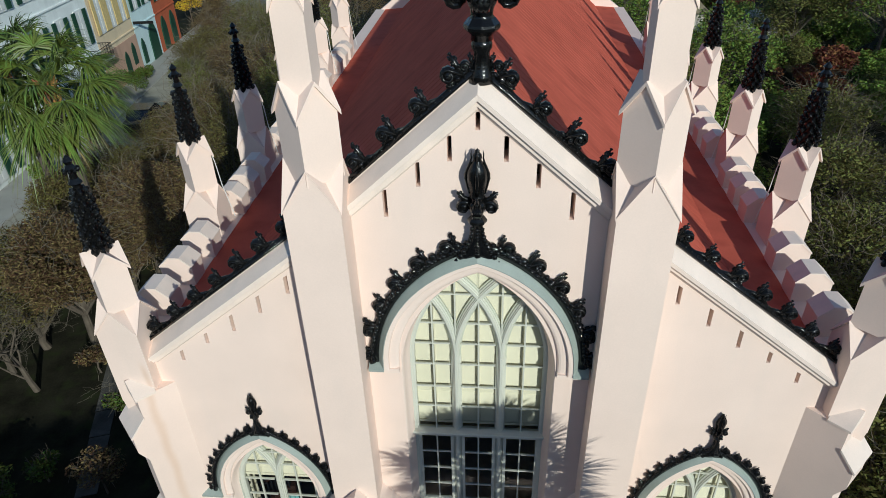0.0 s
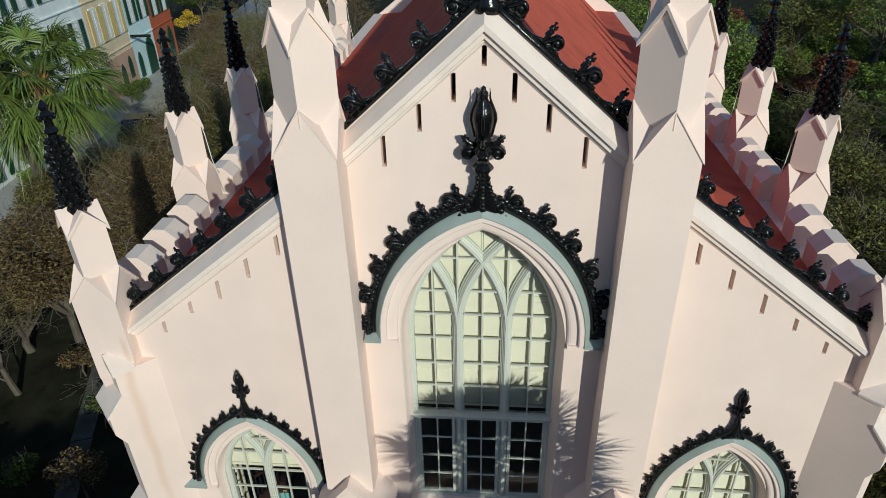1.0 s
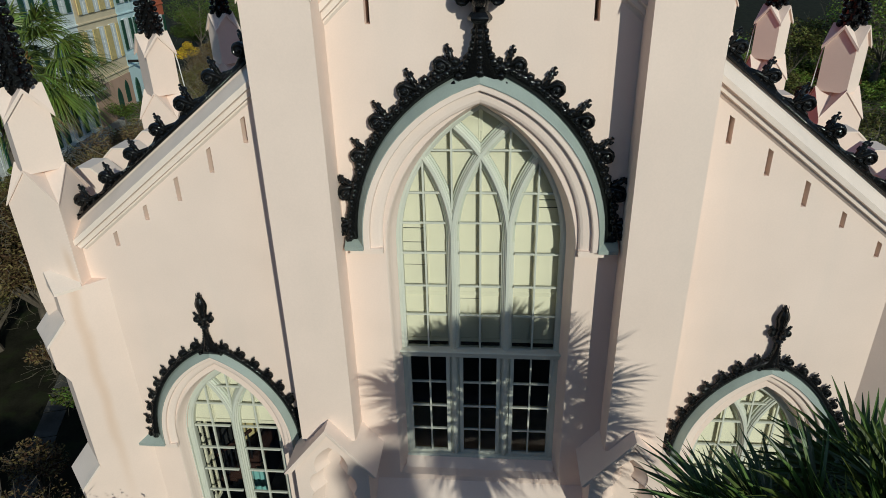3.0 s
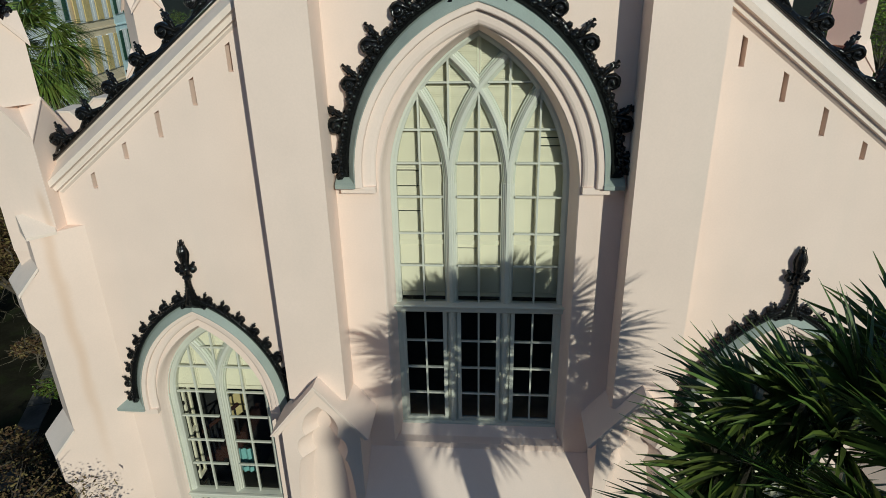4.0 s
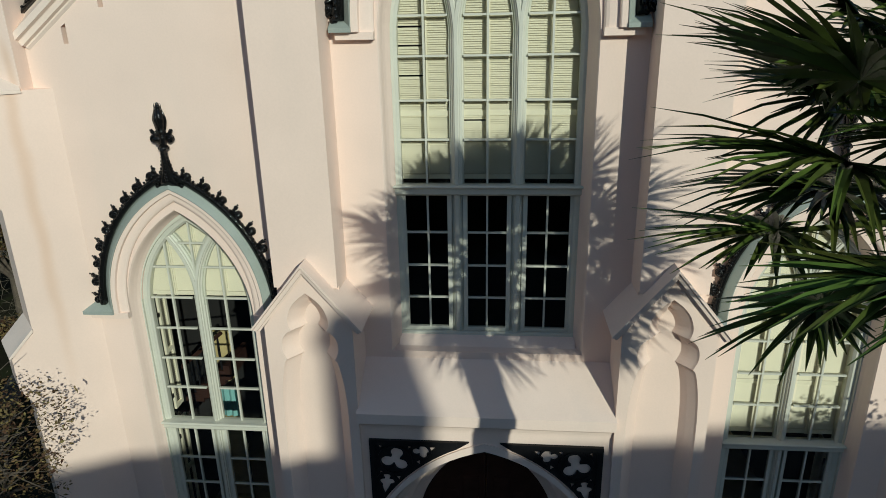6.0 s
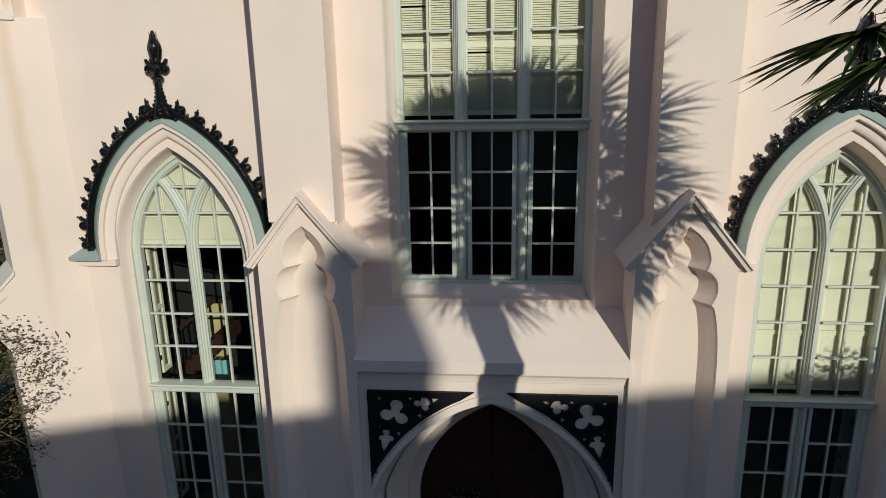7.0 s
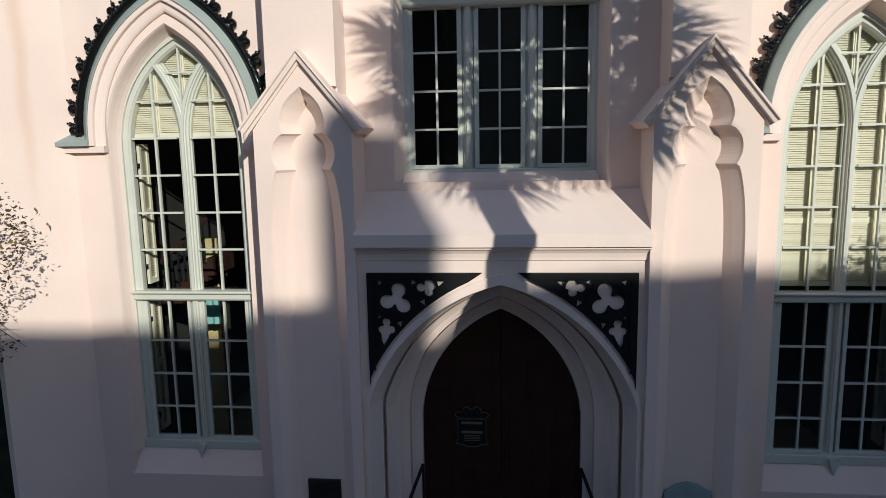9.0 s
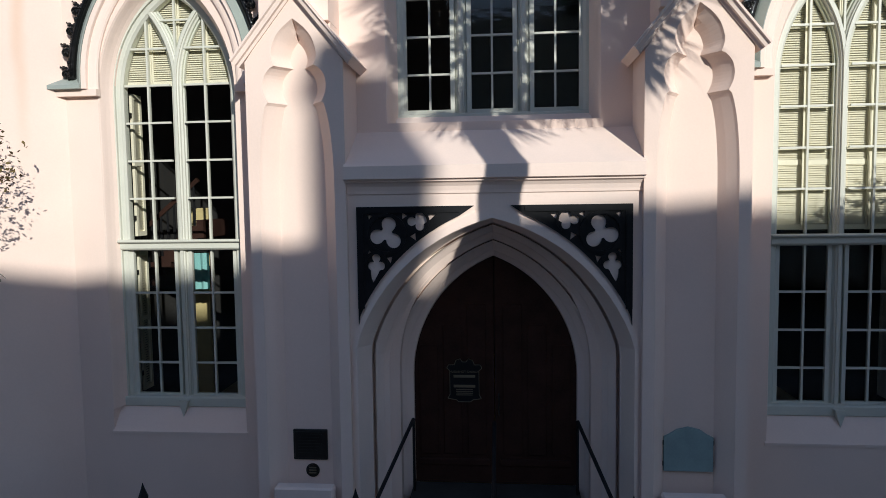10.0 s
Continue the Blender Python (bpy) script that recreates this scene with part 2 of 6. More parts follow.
front = [(-SIDE_X, 0), (SIDE_X, 0), (SIDE_X, rake(SIDE_X)), (2.1, rake(2.11)), (2.1, rake(2.09)), (0, rake(0)), (-2.1, rake(2.09)), (-2.1, rake(2.11)), (-SIDE_X, rake(SIDE_X))]
slits = []
for i in range(5):
    for sgn in (-1, 1):
        x = sgn * (2.82 + 0.49 * i)
        top = rake(x) - 0.14
        h = 0.33 if i < 3 else 0.22
        slits.append([(x - 0.03, top - h), (x + 0.03, top - h), (x + 0.03, top - 0.02 - sgn * 0.02), (x - 0.03, top - 0.02 + sgn * 0.02)])
for x in (0.0, -0.36, 0.36, -0.78, 0.78, -1.24, 1.24):
    top = rake(x) - 0.14
    h = 0.24 if x == 0 else 0.35 if abs(x) < 1 else 0.41
    slits.append([(x - 0.03, top - h), (x + 0.03, top - h), (x + 0.03, top), (x - 0.03, top)])
bm = bmesh.new()
pierced(bm, front, [opening(**C_OPEN), opening(cx=WXL, **S_OPEN), opening(cx=WXR, **S_OPEN), opening(0, 1.1, 2.2, 1.6, 0.0)] + slits, 0.0, 0.42)
wall_front = tagged(ob_from("wall_front", bm, STUCCO), "pale pink stucco church front wall with pointed window openings", "wall", kind="structure")

# side and back walls with a parapet, the floor inside
for sgn, nm in ((-1, "wall_west"), (1, "wall_east")):
    bm = bmesh.new()
    box(bm, min(sgn * 5.28, sgn * 5.72), max(sgn * 5.28, sgn * 5.72), 0.42, 24, 0, 9.05)
    tagged(ob_from(nm, bm, STUCCO), "pale pink stucco church side wall below the battlements", "wall", kind="structure")
bm = bmesh.new()
prism(bm, [(-5.55, 0), (5.55, 0), (5.55, 9.0), (0, 13.2), (-5.55, 9.0)], 24, 24.4)
tagged(ob_from("wall_back", bm, STUCCO), "pale pink stucco church back gable wall", "wall", kind="structure")
bm = bmesh.new()
box(bm, -5.1, 5.1, 0.42, 24, 0.5, 0.7)
tagged(ob_from("floor", bm, INWOOD), "brown timber floor inside the dim church", "floor", kind="structure")
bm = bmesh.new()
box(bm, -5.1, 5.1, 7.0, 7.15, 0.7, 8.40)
tagged(ob_from("partition", bm, DARKIN), "near-black screen standing in for the dim room inside the church", "wall", kind="structure")
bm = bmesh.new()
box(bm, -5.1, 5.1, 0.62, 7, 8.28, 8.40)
tagged(ob_from("ceiling", bm, DARKIN), "near-black ceiling that keeps the room inside the church front dark", "ceiling", kind="structure")
# Near-black sheets added over the lit side walls to stand in for interior shade.
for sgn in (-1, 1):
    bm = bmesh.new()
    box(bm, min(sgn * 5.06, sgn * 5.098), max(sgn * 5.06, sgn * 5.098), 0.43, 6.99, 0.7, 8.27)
    tagged(ob_from("shade_lining", bm, DARKIN), "near-black sheet over the side wall inside the church, in place of shade", "wall", kind="structure")


# ---------------------------------------------------------------- roof
roof = thing("roof", "red painted standing-seam metal church roof, one slope in deep shade", "roof", kind="structure")
RX, RZ, EZ = 4.46, 13.20, 9.11
for sgn in (-1, 1):
    bm = bmesh.new()
    prism(bm, [(0, RZ), (sgn * RX, EZ), (sgn * RX, EZ - 0.12), (0, RZ - 0.12)], 0.42, 24.0)
    part("slope", bm, ROOF, roof)
    bm = bmesh.new()
    prism(bm, [(sgn * (RX + 0.002), EZ), (sgn * 5.275, EZ - 0.06), (sgn * 5.275, EZ - 0.14), (sgn * (RX + 0.002), EZ - 0.12)], 0.42, 24.0)
    part("gutter_walk", bm, ROOF, roof, "flat red metal strip along the parapet")
    bm = bmesh.new()
    dx, dz = sgn * RX, EZ - RZ
    for i in range(72):
        y = 0.7 + i * 0.32
        a, b = Vector((0, y, RZ + 0.005)), Vector((dx, y, EZ + 0.005))
        nrm = Vector((-dz * sgn, 0, dx * sgn)).normalized() * 0.005
        q = [bm.verts.new(p) for p in (a + Vector((0, -0.014, 0)), a + nrm + Vector((0, -0.008, 0)), a + nrm + Vector((0, 0.008, 0)), a + Vector((0, 0.014, 0)))]
        r = [bm.verts.new(v.co + (b - a)) for v in q]
        for j in range(3):
            bm.faces.new((q[j], q[j + 1], r[j + 1], r[j]))
    tagged(part("seam_field", bm, ROOF, roof), kind="stuff")
bm = bmesh.new()
tube(bm, [(0, 0.42, RZ + 0.02), (0, 24, RZ + 0.02)], 0.06, 8)
part("ridge_cap", bm, ROOF, roof)


# ---------------------------------------------------------------- copings on the gable and rakes
CRY = 0.13                                              # where the cresting stands
PROFILE = [(-0.42, 0.003), (-0.385, -0.028), (-0.365, -0.030), (-0.352, -0.074), (-0.30, -0.080), (-0.286, -0.086), (-0.272, -0.134), (-0.20, -0.145), (-0.04, 0.10), (0.0, 0.12), (0.0, 0.26), (-0.10, 0.30), (-0.42, 0.30)]


def coping(path, label):
    b = bmesh.new()
    sweep(b, path, [(o * 0.86, y) for o, y in PROFILE], closed=True)
    return tagged(ob_from("coping", b, COPING), label, "coping", kind="structure")


GABLE = [(-1.72, 12.05), (0.0, 13.57), (1.72, 12.05)]
coping([(-1.95, 11.847), (0.0, 13.57), (1.95, 11.847)], "pale stucco moulded coping along the church gable")
RAKE_L, RAKE_R = [(-5.30, 9.17), (-2.46, 11.36)], [(2.46, 11.37), (5.30, 9.18)]
coping([(-5.45, 9.054), (-2.2, 11.56)], "pale stucco moulded raking coping above the aisle wall")
coping([(2.2, 11.57), (5.45, 9.064)], "pale stucco moulded raking coping above the aisle wall")


# ---------------------------------------------------------------- gabled piers: square and diagonal stages
def stage(parent, name, cx, cy, half, z0, z1, peak, turn=0.0, over=0.045, thick=0.07):
    """A square shaft from z0 to z1 with a gablet of height peak on each of its four sides, under a crossed roof slab that overhangs."""
    rot = Matrix.Translation((cx, cy, 0)) @ Matrix.Rotation(radians(turn), 4, "Z")
    q = peak / half

    def ring(b, h, top, down):
        """Corners and gable points round the top, and its middle, all lowered by down."""
        pts = []
        for k in range(4):
            a = k * math.pi / 2
            ca, sa = math.cos(a), math.sin(a)
            pts.append(b.verts.new((h * ca, h * sa, top - down)))
            pts.append(b.verts.new((h * (ca - sa), h * (sa + ca), top - q * h - down)))
        return pts, b.verts.new((0, 0, top - down))

    def roofs(b, pts, mid):
        for k in range(8):
            b.faces.new((mid, pts[k], pts[(k + 1) % 8]))
    b = bmesh.new()
    pts, mid = ring(b, half, z1 + peak, 0.0)
    roofs(b, pts, mid)
    low = [b.verts.new((pts[k].co.x, pts[k].co.y, z0)) for k in (1, 3, 5, 7)]
    for k in range(4):
        c0, g, c1 = pts[2 * k - 1], pts[2 * k], pts[2 * k + 1]
        b.faces.new((low[k - 1], low[k], c1, g, c0))
    b.faces.new(low[::-1])
    bmesh.ops.transform(b, matrix=rot, verts=b.verts)
    body = part(name, b, STUCCO, parent)
    b = bmesh.new()
    p1, m1 = ring(b, half + over, z1 + peak, -thick)
    p0, m0 = ring(b, half + over, z1 + peak, -0.002)
    roofs(b, p1, m1), roofs(b, p0, m0)
    for k in range(8):
        b.faces.new((p0[k], p0[(k + 1) % 8], p1[(k + 1) % 8], p1[k]))
    bmesh.ops.transform(b, matrix=rot, verts=b.verts)
    part("gablet_coping", b, STUCCO, parent)
    return body


def crocket_mesh(size=1.0):
    """A cast leaf that grows outwards along +z: a broad rolled scroll on its +x side and an upright leafy bud behind it."""
    b = bmesh.new()
    for y, k in ((-0.034, 0.88), (-0.012, 1.0), (0.012, 1.0), (0.034, 0.88)):     # the rolled leaf, ribbed
        pts, rad = [(-0.055, y * 0.5, 0.0)], [0.016]
        for i in range(12):
            a = radians(-60 - 330 * i / 11)
            r = 0.066 * k * (1 - 0.50 * i / 11)
            pts.append((0.052 - r * math.cos(a) * 0.98, y, 0.070 + r * math.sin(a) * -0.98))
            rad.append(0.0185 * (1 - 0.35 * i / 11))
        tube(b, pts, rad, 6)
    blob(b, (0.052, 0, 0.070), 0.056, 1, 0.85, 1, 2)
    # the bud: a stem with overlapping small leaves that turn outwards at their tips
    tube(b, [(-0.04, 0, 0.0), (-0.045, 0, 0.07), (-0.052, 0, 0.14), (-0.058, 0, 0.205)], [0.030, 0.026, 0.024, 0.006], 7)
    for k in range(6):
        a = k * 2.4
        h = 0.055 + 0.020 * k
        o = Vector((math.cos(a), math.sin(a), 0))
        c = Vector((-0.045 - 0.06 * (h - 0.05), 0, h))
        q = 0.036 - 0.0016 * k
        tube(b, [c, c + o * q * 0.85 + Vector((0, 0, 0.012)), c + o * q + Vector((0, 0, 0.040))], [0.014, 0.019, 0.006], 6)
    for x, y, z, r in ((-0.085, 0.0, 0.02, 0.026), (0.0, -0.030, 0.012, 0.024), (0.0, 0.030, 0.012, 0.024), (0.105, 0.0, 0.006, 0.020), (0.055, -0.052, 0.072, 0.016), (0.055, 0.052, 0.072, 0.016), (-0.058, 0.0, 0.205, 0.015)):
        blob(b, (x, y, z), r, 1.25, 0.9, 0.9)
    for v in b.verts:
        v.co += Vector((noise.noise(v.co * 45), noise.noise(v.co * 45 + Vector((7, 0, 0))), noise.noise(v.co * 45 + Vector((0, 9, 0))))) * 0.005
        v.co *= size
    return b


proto = ob_from("crocket", crocket_mesh(), IRON, True)
CROCKET = proto.data
bpy.data.objects.remove(proto)


def crocket(parent, m):
    o = new("crocket", CROCKET)
    o.parent = parent
    o.matrix_basis = m
    return o


def aim(p, out, along, s):
    """A pose at p whose z points along out and whose x points along along."""
    z = Vector(out).normalized()
    x = (Vector(along) - z * Vector(along).dot(z)).normalized()
    y = z.cross(x)
    return Matrix.Translation(p) @ Matrix((x, y, z)).transposed().to_4x4() @ Matrix.Scale(s, 4)


def beads(b, path, y, r, step):
    """Small leaf knobs along a path in x and z."""
    run = 0.0
    for a, c in zip(path, path[1:]):
        d = math.dist(a, c)
        while run < d:
            t = run / d
            p = Vector((a[0] + (c[0] - a[0]) * t, y, a[1] + (c[1] - a[1]) * t))
            j = Vector((random.uniform(-1, 1), random.uniform(-0.6, 0.6), random.uniform(-1, 1))) * r * 0.4
            bmesh.ops.create_icosphere(b, subdivisions=1, radius=r * random.uniform(0.75, 1.2), matrix=Matrix.Translation(p + j))
            run += step
        run -= d


def straight_cresting(path, count, size, label, first=0.0):
    """Iron cresting that stands on a coping: a studded rail scalloped between curled leaves."""
    th = thing("roof_cresting", label, "cresting", group="roof crestings")
    b = bmesh.new()
    sweep(b, path, [(-0.01, CRY - 0.07), (0.02, CRY - 0.065), (0.06, CRY - 0.02), (0.065, CRY), (0.05, CRY + 0.03), (-0.01, CRY + 0.04)], closed=True)
    part("base_rail", b, IRON, th, smooth=True)
    b = bmesh.new()
    for (ax, az), (cx, cz) in zip(path, path[1:]):
        d = Vector((cx - ax, 0, cz - az))
        out = Vector((-d.z, 0, d.x)).normalized()
        n = int(d.length / 0.115)
        for i in range(n):
            p = Vector((ax, CRY - 0.05, az)) + d * ((i + 0.5) / n) + out * 0.036
            blob(b, p, 0.023, 1, 0.8, 1)
    tagged(part("studding", b, IRON, th, smooth=True), kind="stuff")
    for (ax, az), (cx, cz) in zip(path, path[1:]):
        d = Vector((cx - ax, 0, cz - az))
        out = Vector((-d.z, 0, d.x)).normalized()
        if out.z < 0:
            out = -out
        down = d.normalized() if d.z < 0 else -d.normalized()
        for i in range(count):
            t = (i + 0.55 + first) / count
            p = Vector((ax, CRY, az)) + d * t + out * 0.06
            crocket(th, aim(p, out + Vector((0, 0, 0.15)), down, size * random.uniform(0.92, 1.08)))
            b = bmesh.new()                             # the swelling that carries the leaf
            w = d.normalized()
            tube(b, [p - w * 0.24 - out * 0.015, p - w * 0.11 + out * 0.012, p + out * 0.03, p + w * 0.11 + out * 0.012, p + w * 0.24 - out * 0.015], [0.012, 0.032, 0.05, 0.032, 0.012], 6)
            part("leaf_foot", b, IRON, th, smooth=True)
    return th


def finial(parent, x, y, z, s):
    """A cast flame finial: a ribbed bud in four flame tongues over a collar of leaves, s metres tall."""
    b = bmesh.new()
    prof = [(0.074, -0.04), (0.072, 0.12), (0.078, 0.16), (0.098, 0.20), (0.116, 0.245), (0.118, 0.275), (0.106, 0.305), (0.086, 0.325), (0.094, 0.335), (0.088, 0.36), (0.098, 0.37), (0.098, 0.395), (0.088, 0.41), (0.098, 0.48), (0.122, 0.58), (0.130, 0.65), (0.118, 0.73), (0.085, 0.80), (0.055, 0.84), (0.048, 0.86), (0.056, 0.89), (0.050, 0.925), (0.030, 0.945), (0.026, 0.96), (0.030, 0.972), (0.004, 0.995)]
    lathe(b, (x, y, z), [(r * s, h * s) for r, h in prof], 32)
    b.verts.ensure_lookup_table()
    for i, v in enumerate(b.verts):                     # ribs on the bud
        h = (v.co.z - z) / s
        if 0.45 < h < 0.85 and i % 2:
            v.co.x = x + (v.co.x - x) * 0.91
            v.co.y = y + (v.co.y - y) * 0.91
    part("stem", b, IRON, parent, smooth=True)
    b = bmesh.new()
    lathe(b, (x, y, z), [(r * s, h * s) for r, h in ((0.070, -0.005), (0.086, 0.0), (0.120, 0.032), (0.124, 0.050), (0.120, 0.066), (0.088, 0.105), (0.070, 0.112))], 8)
    part("knop", b, IRON, parent, "eight-sided cast knop")
    for k in range(4):                                  # flame tongues that stand clear of the bud at their tips
        b = bmesh.new()
        a = 2 * math.pi * k / 4
        pts = [(x + math.cos(a) * r * s, y + math.sin(a) * r * s, z + h * s) for r, h in ((0.090, 0.42), (0.112, 0.54), (0.130, 0.62), (0.128, 0.68), (0.104, 0.76), (0.080, 0.83), (0.070, 0.88), (0.074, 0.93), (0.066, 0.975))]
        tube(b, pts, [0.018 * s, 0.024 * s, 0.026 * s, 0.024 * s, 0.018 * s, 0.013 * s, 0.010 * s, 0.008 * s, 0.002 * s], 6)
        part("flame_tongue", b, IRON, parent, smooth=True)
    for k in range(4):                                  # collar: an upper leaf that turns up and a scroll below it
        a = 2 * math.pi * k / 4
        o = Vector((math.cos(a), math.sin(a), 0))
        c = Vector((x, y, z))
        b = bmesh.new()
        q = [(0.085, 0.33), (0.13, 0.335), (0.175, 0.36), (0.205, 0.40), (0.228, 0.415), (0.245, 0.40)]
        tube(b, [c + o * r * s + Vector((0, 0, h * s)) for r, h in q], [0.030 * s, 0.034 * s, 0.036 * s, 0.034 * s, 0.022 * s, 0.012 * s], 7)
        for r, h, w in ((0.20, 0.43, 0.022), (0.235, 0.425, 0.018), (0.17, 0.40, 0.020), (0.215, 0.37, 0.022)):
            blob(b, c + o * r * s + Vector((0, 0, h * s)), w * s, 1, 1.2, 1)
        part("collar_leaf", b, IRON, parent, smooth=True)
        b = bmesh.new()
        side = Vector((-o.y, o.x, 0))
        for w in (-0.03, 0.0, 0.03):
            pts = [c + o * 0.08 * s + side * w * s * 0.6 + Vector((0, 0, 0.30 * s))]
            for i in range(10):
                t = radians(110 - 330 * i / 9)
                r = 0.078 * (1 - 0.55 * i / 9)
                pts.append(c + o * (0.165 + r * math.cos(t)) * s + side * w * s + Vector((0, 0, (0.235 + r * math.sin(t)) * s)))
            tube(b, pts, [0.030 * s] * 5 + [0.026 * s] * 6, 6)
        blob(b, c + o * 0.160 * s + Vector((0, 0, 0.243 * s)), 0.066 * s, 1, 1.1, 1.05)
        part("collar_scroll", b, IRON, parent, smooth=True)


def knob_mesh():
    """A small rolled leaf for the spires, growing along +z, its curl towards +x."""
    b = bmesh.new()
    pts, rad = [(-0.05, 0, -0.01)], [0.022]
    for i in range(8):
        a = radians(-60 - 300 * i / 7)
        r = 0.050 * (1 - 0.5 * i / 7)
        pts.append((0.030 - r * math.cos(a), 0, 0.056 - r * math.sin(a)))
        rad.append(0.030 * (1 - 0.3 * i / 7))
    tube(b, pts, rad, 6)
    blob(b, (-0.03, 0, 0.03), 0.034, 1, 1.4, 1)
    blob(b, (0.03, 0, 0.06), 0.038, 1, 1.3, 1)
    for v in b.verts:
        v.co += Vector((noise.noise(v.co * 40), noise.noise(v.co * 40 + Vector((7, 0, 0))), noise.noise(v.co * 40 + Vector((0, 9, 0))))) * 0.008
    return b


proto = ob_from("crocket", knob_mesh(), IRON, True)
KNOB = proto.data
bpy.data.objects.remove(proto)


def spire(x, y, z, h, label, k0=1.0):
    """A black crocketed iron spire on a pinnacle: ribs of small curled leaves, two leafy collars and a point."""
    th = thing("iron_spire", label, "spire", group="iron spires")
    b = bmesh.new()
    lathe(b, (x, y, z), [(0.20 * k0, -0.24), (0.19 * k0, 0.0), (0.165 * k0, 0.1), (0.15 * k0, 0.2), (0.06, h * 0.74), (0.10, h * 0.76), (0.06, h * 0.80), (0.05, h * 0.86), (0.085, h * 0.89), (0.045, h * 0.92), (0.07, h * 0.95), (0.03, h * 0.985), (0.004, h)], 8, math.pi / 8)
    part("shaft", b, IRON, th)
    n = int(h / 0.15)
    for i in range(n + 1):
        last = i == n
        hh = 0.27 + i * (h * 0.74 - 0.27) / n if not last else h * 0.87
        r = (0.165 - 0.085 * hh / (h * 0.74)) * k0 if not last else 0.05
        for k in range(8):
            a = k * math.pi / 4 + (math.pi / 8 if i % 2 else 0) + random.uniform(-0.08, 0.08)
            o = Vector((math.cos(a), math.sin(a), 0))
            c = new("crocket", KNOB)
            c.parent = th
            c.matrix_basis = aim(Vector((x, y, z + hh)) + o * r, o + Vector((0, 0, 0.35)), (0, 0, -1), random.uniform(0.62, 1.0) * (1 - 0.42 * hh / h))
    return th


# the two tall gable towers
for sgn in (-1, 1):
    cx = sgn * 2.105
    th = thing("gable_tower", "tall pale pink stucco tower pier with stepped gablets beside the gable", "tower", group="gable towers")
    b = bmesh.new()
    box(b, cx - 0.378, cx + 0.378, -0.40, 0.0, 5.72, 6.07)
    part("shaft_foot", b, STUCCO, th)
    stage(th, "lower_stage", cx, -0.10, 0.38, 6.07, 11.88, 0.58, 0, 0.018, 0.03)
    stage(th, "diagonal_stage", cx, -0.10, 0.277, 12.25, 13.12, 0.38, 45, 0.035, 0.06)
    stage(th, "upper_stage", cx, -0.10, 0.192, 13.3, 14.35, 0.36, 0, 0.02, 0.035)
    spire(cx, -0.10, 14.6, 2.2, "black cast-iron crocketed spire on a stucco tower", 0.8)

# pinnacles along both parapets
PIN_Y = (0.12, 3.85, 6.95, 10.3, 13.6, 17.0)
for sgn in (-1, 1):
    for i, y in enumerate(PIN_Y):
        cx, up = (sgn * 5.62, 0.0) if i == 0 else (sgn * 5.76, 0.13)
        th = thing("pinnacle", "pale pink stucco parapet pinnacle with gablets" if i else "pale pink stucco corner pinnacle with gablets", "pinnacle", group="parapet pinnacles")
        stage(th, "lower_stage", cx, y, 0.33, 8.05 if i == 0 else 6.0, 9.50 + up, 0.42, 0, 0.02, 0.03)
        stage(th, "shaft", cx, y, 0.235, 9.88 + up, 10.58 + up, 0.28, 45, 0.04, 0.06)
        if not i:
            b = bmesh.new()                                 # sloping corbel under the shaft
            prism(b, [(0.42, 6.6), (-0.002, 6.6), (-0.205, 8.05), (0.42, 8.05)], cx - 0.325, cx + 0.325, axis="x")
            part("corbel", b, STUCCO, th)
        if i:
            b = bmesh.new()                                 # lightning conductor on the side towards the roof
            q = -sgn
            tube(b, [(cx + q * 0.30, y + 0.05, 10.72 + up), (cx + q * 0.35, y + 0.06, 10.4 + up), (cx + q * 0.38, y + 0.08, 9.9 + up), (cx + q * 0.50, y + 0.10, 9.15 + up)], 0.009, 5)
            part("conductor_cable", b, SASHWHITE, th, "thin white lightning conductor cable")
        spire(cx, y, 10.66 + up, 1.74, "black cast-iron crocketed spire on a parapet pinnacle", 0.88)

# white flashing where the roof meets the parapets
for sgn in (-1, 1):
    b = bmesh.new()
    box(b, min(sgn * 5.245, sgn * 5.278), max(sgn * 5.245, sgn * 5.278), 0.45, 24, 8.86, 9.0, 0.006)
    tagged(ob_from("roof_flashing", b, SASHWHITE), "white painted flashing between roof and parapet", "flashing", kind="structure")

# merlons of the battlements
def merlon(x, y, z):
    th = thing("merlon", "pale pink stucco merlon with a sloping cap", "merlon", (x, y, z), "battlements")
    b = bmesh.new()
    prism(b, [(-0.30, 0.0), (0.30, 0.0), (0.30, 0.38), (0.10, 0.56), (-0.10, 0.56), (-0.30, 0.38)], -0.21, 0.21)
    part("body", b, STUCCO, th)
    b = bmesh.new()
    prism(b, [(-0.312, 0.36), (-0.312, 0.395), (-0.11, 0.58), (0.11, 0.58), (0.312, 0.395), (0.312, 0.36), (0.10, 0.555), (-0.10, 0.555)], -0.221, 0.221)
    part("cap", b, COPING, th)
    return th


first_merlon = None
for sgn in (-1, 1):
    for a, c in zip(PIN_Y, PIN_Y[1:]):
        n = 3
        for i in range(n):
            y = a + (c - a) * (i + 1) / (n + 1)
            if first_merlon is None:
                first_merlon = merlon(sgn * 5.56, y, 9.05)
            else:
                copy_thing(first_merlon, pose(sgn * 5.56, y, 9.05))

